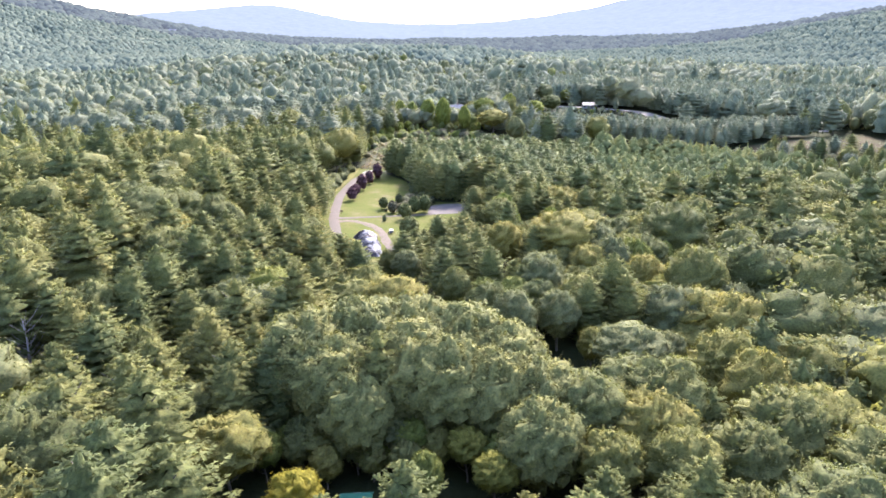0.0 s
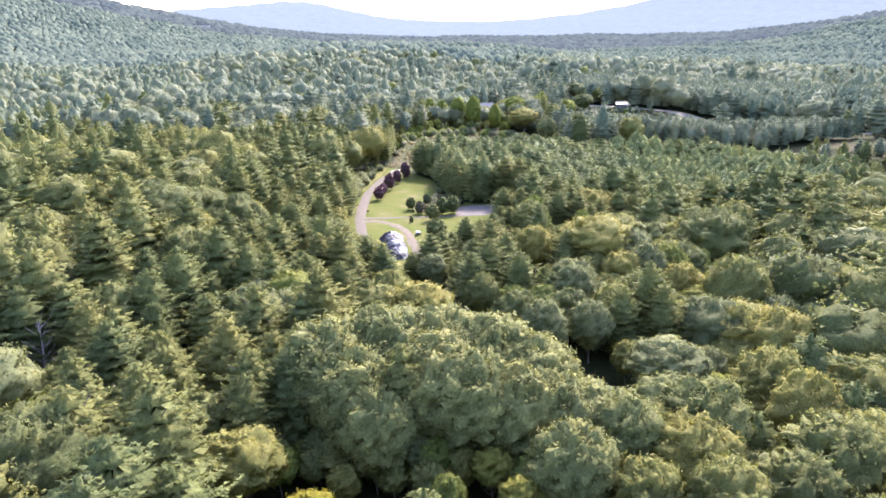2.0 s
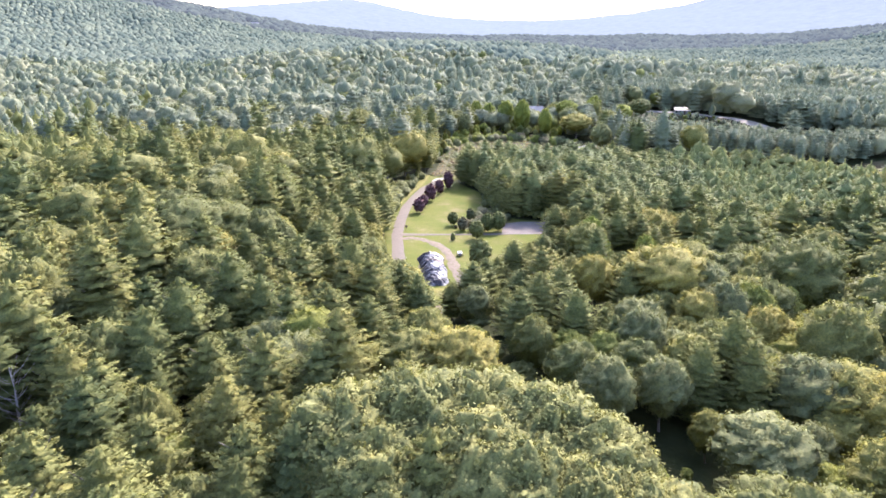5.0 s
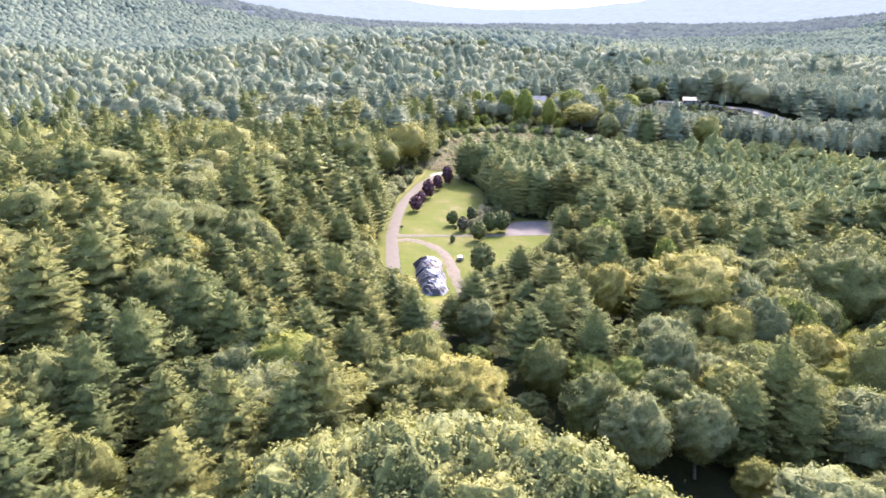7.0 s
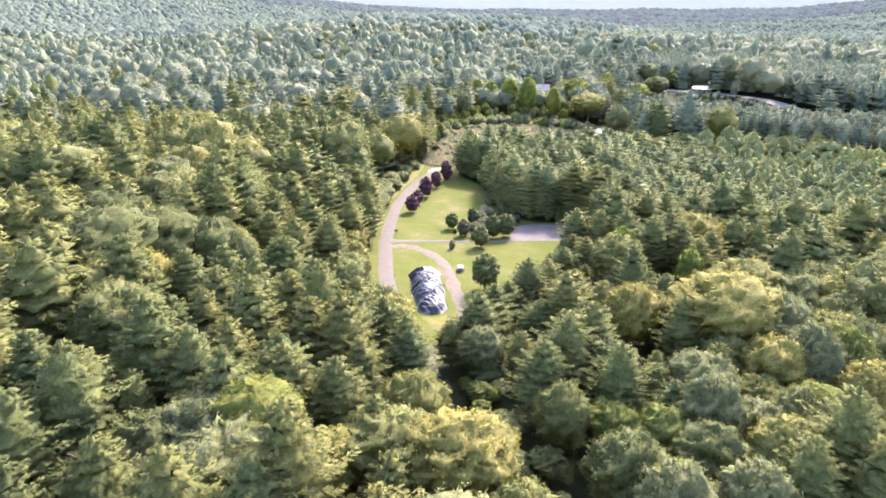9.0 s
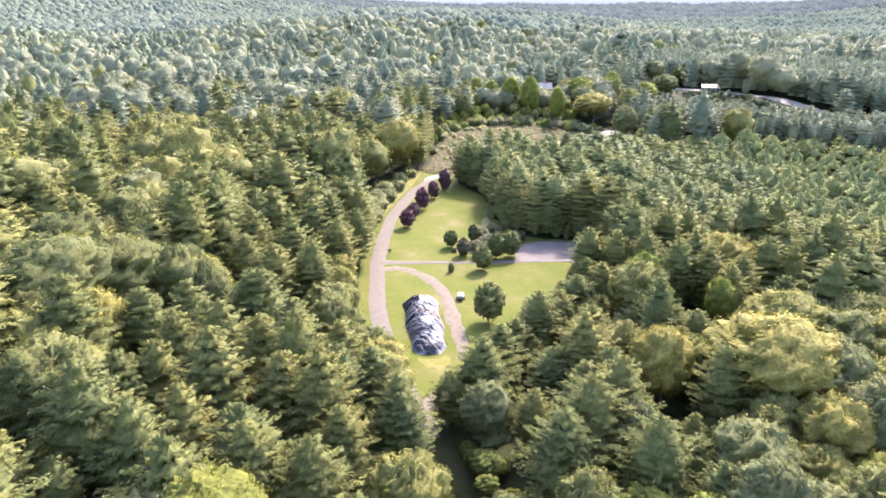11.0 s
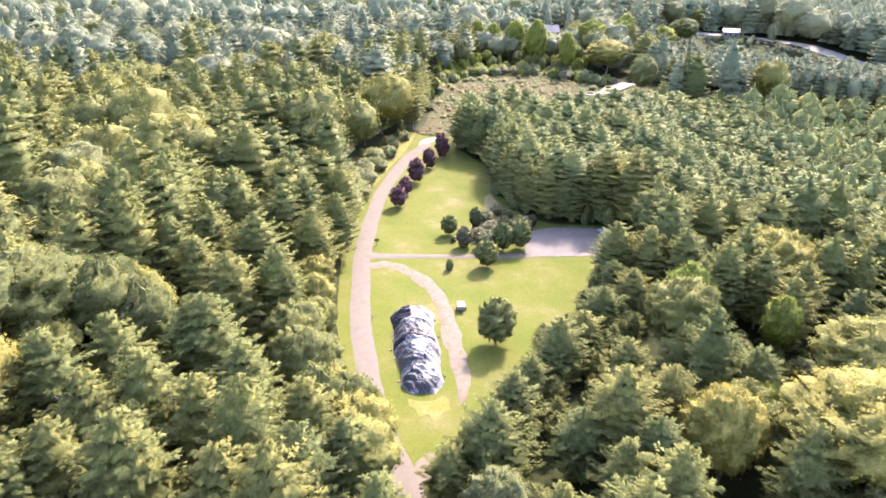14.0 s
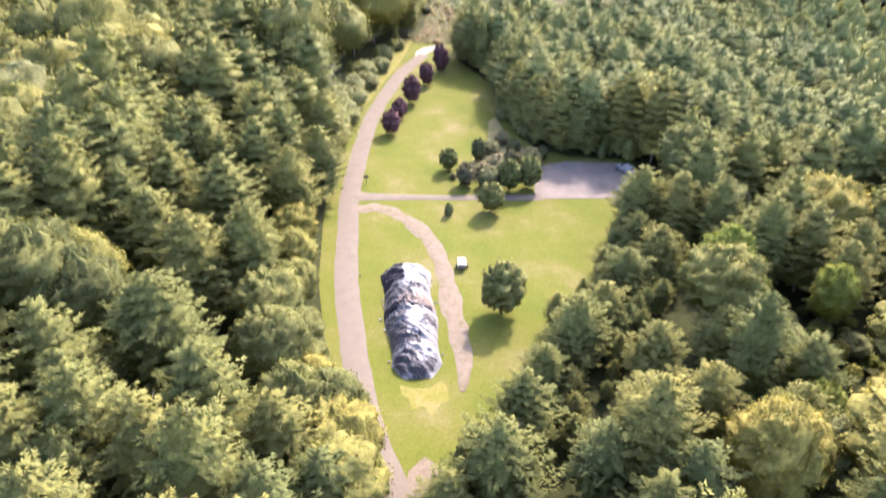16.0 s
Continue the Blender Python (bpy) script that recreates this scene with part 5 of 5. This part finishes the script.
shed = house("shed", -12.2, 84.6, 2, 3.6, 2.6, 2.0, 2.8, timber, roof_green, "small timber shed with a teal metal roof under the trees", "shed", 1, False)
pit = tagged(new("fire_pit"), "square fire pit of pale stone blocks in the trees", "fire pit")
pit.matrix_basis = pose(-8.0, 85.4, float(height(-8.0, 85.4)), 0, 0, 4)
for i, dims in enumerate(((-0.6, 0.6, -0.6, -0.35, -0.05, 0.35), (-0.6, 0.6, 0.35, 0.6, -0.05, 0.35), (-0.6, -0.35, -0.35, 0.35, -0.05, 0.33), (0.35, 0.6, -0.35, 0.35, -0.05, 0.33))):
    box_part("block", dims, grey_wall, pit, bevel=0.03)
box_part("ash", (-0.35, 0.35, -0.35, 0.35, -0.03, 0.08), tyre_black, pit)


def wheel(parent, x, y, r, w):
    bm = bmesh.new()
    bmesh.ops.create_cone(bm, cap_ends=True, segments=18, radius1=r, radius2=r, depth=w, matrix=Matrix.Translation((x, y, r)) @ Matrix.Rotation(math.pi / 2, 4, "Y"))
    ob = part("wheel", bm, tyre_black, parent)
    bm = bmesh.new()
    bmesh.ops.create_cone(bm, cap_ends=True, segments=14, radius1=r * 0.55, radius2=r * 0.5, depth=w + 0.03, matrix=Matrix.Translation((x, y, r)) @ Matrix.Rotation(math.pi / 2, 4, "Y"))
    part("rim", bm, metal_grey, ob)
    return ob


trailer = tagged(new("trailer"), "small white covered trailer parked beside the track", "trailer")
trailer.matrix_basis = pose(-15.75, 224.6, 0.07, 0, 0, 6)
box_part("body", (-0.6, 0.6, -0.95, 0.95, 0.45, 1.05), paint_white, trailer, "white box body", 0.06)
box_part("lid", (-0.64, 0.64, -0.99, 0.99, 1.04, 1.14), paint_white, trailer, "white lid", 0.05)
box_part("chassis", (-0.52, 0.52, -1.0, 1.0, 0.33, 0.45), tyre_black, trailer)
box_part("drawbar", (-0.05, 0.05, 1.0, 1.95, 0.36, 0.44), metal_grey, trailer)
for sx in (-0.83, 0.83):
    wheel(trailer, sx, -0.1, 0.3, 0.18)

car = tagged(new("car"), "white estate car parked under the pines", "car")
car.matrix_basis = pose(13.0, 259.6, 0.11, 0, 0, 35)
bm = bmesh.new()
profile = [(-2.15, 0.35), (-2.2, 0.8), (-1.95, 1.0), (-1.5, 1.42), (0.2, 1.46), (0.95, 0.98), (1.95, 0.85), (2.15, 0.6), (2.1, 0.35)]
rings = [[bm.verts.new((sx * (0.86 if z < 1.1 else 0.66), yy, z)) for yy, z in profile] for sx in (-1, 1)]
bm.faces.new(rings[0])
bm.faces.new(rings[1][::-1])
for i in range(len(profile)):
    j = (i + 1) % len(profile)
    bm.faces.new((rings[0][i], rings[0][j], rings[1][j], rings[1][i]))
bmesh.ops.recalc_face_normals(bm, faces=bm.faces)
bmesh.ops.bevel(bm, geom=bm.edges[:], offset=0.05, segments=2, affect="EDGES")
part("body", bm, paint_white, car)
for dims in ((-0.6, 0.6, 0.42, 0.86, 1.08, 1.36), (-0.6, 0.6, -1.82, -1.62, 1.05, 1.34)):
    box_part("window", dims, glass, car)
for sx in (-0.82, 0.82):
    for yy in (-1.35, 1.35):
        wheel(car, sx, yy, 0.32, 0.2)

stone_grey = plain("pale_boulder", (0.2, 0.19, 0.18), 0.9, 0, 2.5, 0.35)
rock_rng = np.random.default_rng(3)
for x_, y_, r_ in ((11.2, 251.8, 0.75), (9.8, 246.6, 0.6), (12.4, 254.6, 0.5)):
    bm = blob(r_, rock_rng, 0.75, 3)
    for v in bm.verts:
        v.co += v.co.normalized() * noise.noise(v.co * 2.1) * 0.25 * r_
    me = bpy.data.meshes.new("boulder")
    bm.to_mesh(me)
    bm.free()
    me.materials.append(stone_grey)
    tagged(new("boulder", me), "pale grey boulder at the edge of the parking place", "boulder", "boulders at the parking place").location = (x_, y_, 0.1 + r_ * 0.4)

post = tagged(new("signpost"), "brown wooden signpost at the fork of the lane", "signpost")
post.matrix_basis = pose(-34.9, 250.2, 0.02, 0, 0, 10)
box_part("post", (-0.06, 0.06, -0.06, 0.06, 0, 1.7), timber, post, bevel=0.01)
box_part("board", (-0.45, 0.45, -0.09, -0.06, 1.05, 1.6), timber, post, "plain brown board", 0.01)
marker = tagged(new("road_marker"), "short white marker stake beside the lane", "marker")
marker.matrix_basis = pose(-30.5, 220.2, 0.02)
box_part("stake", (-0.05, 0.05, -0.05, 0.05, 0, 0.9), paint_white, marker, bevel=0.01)
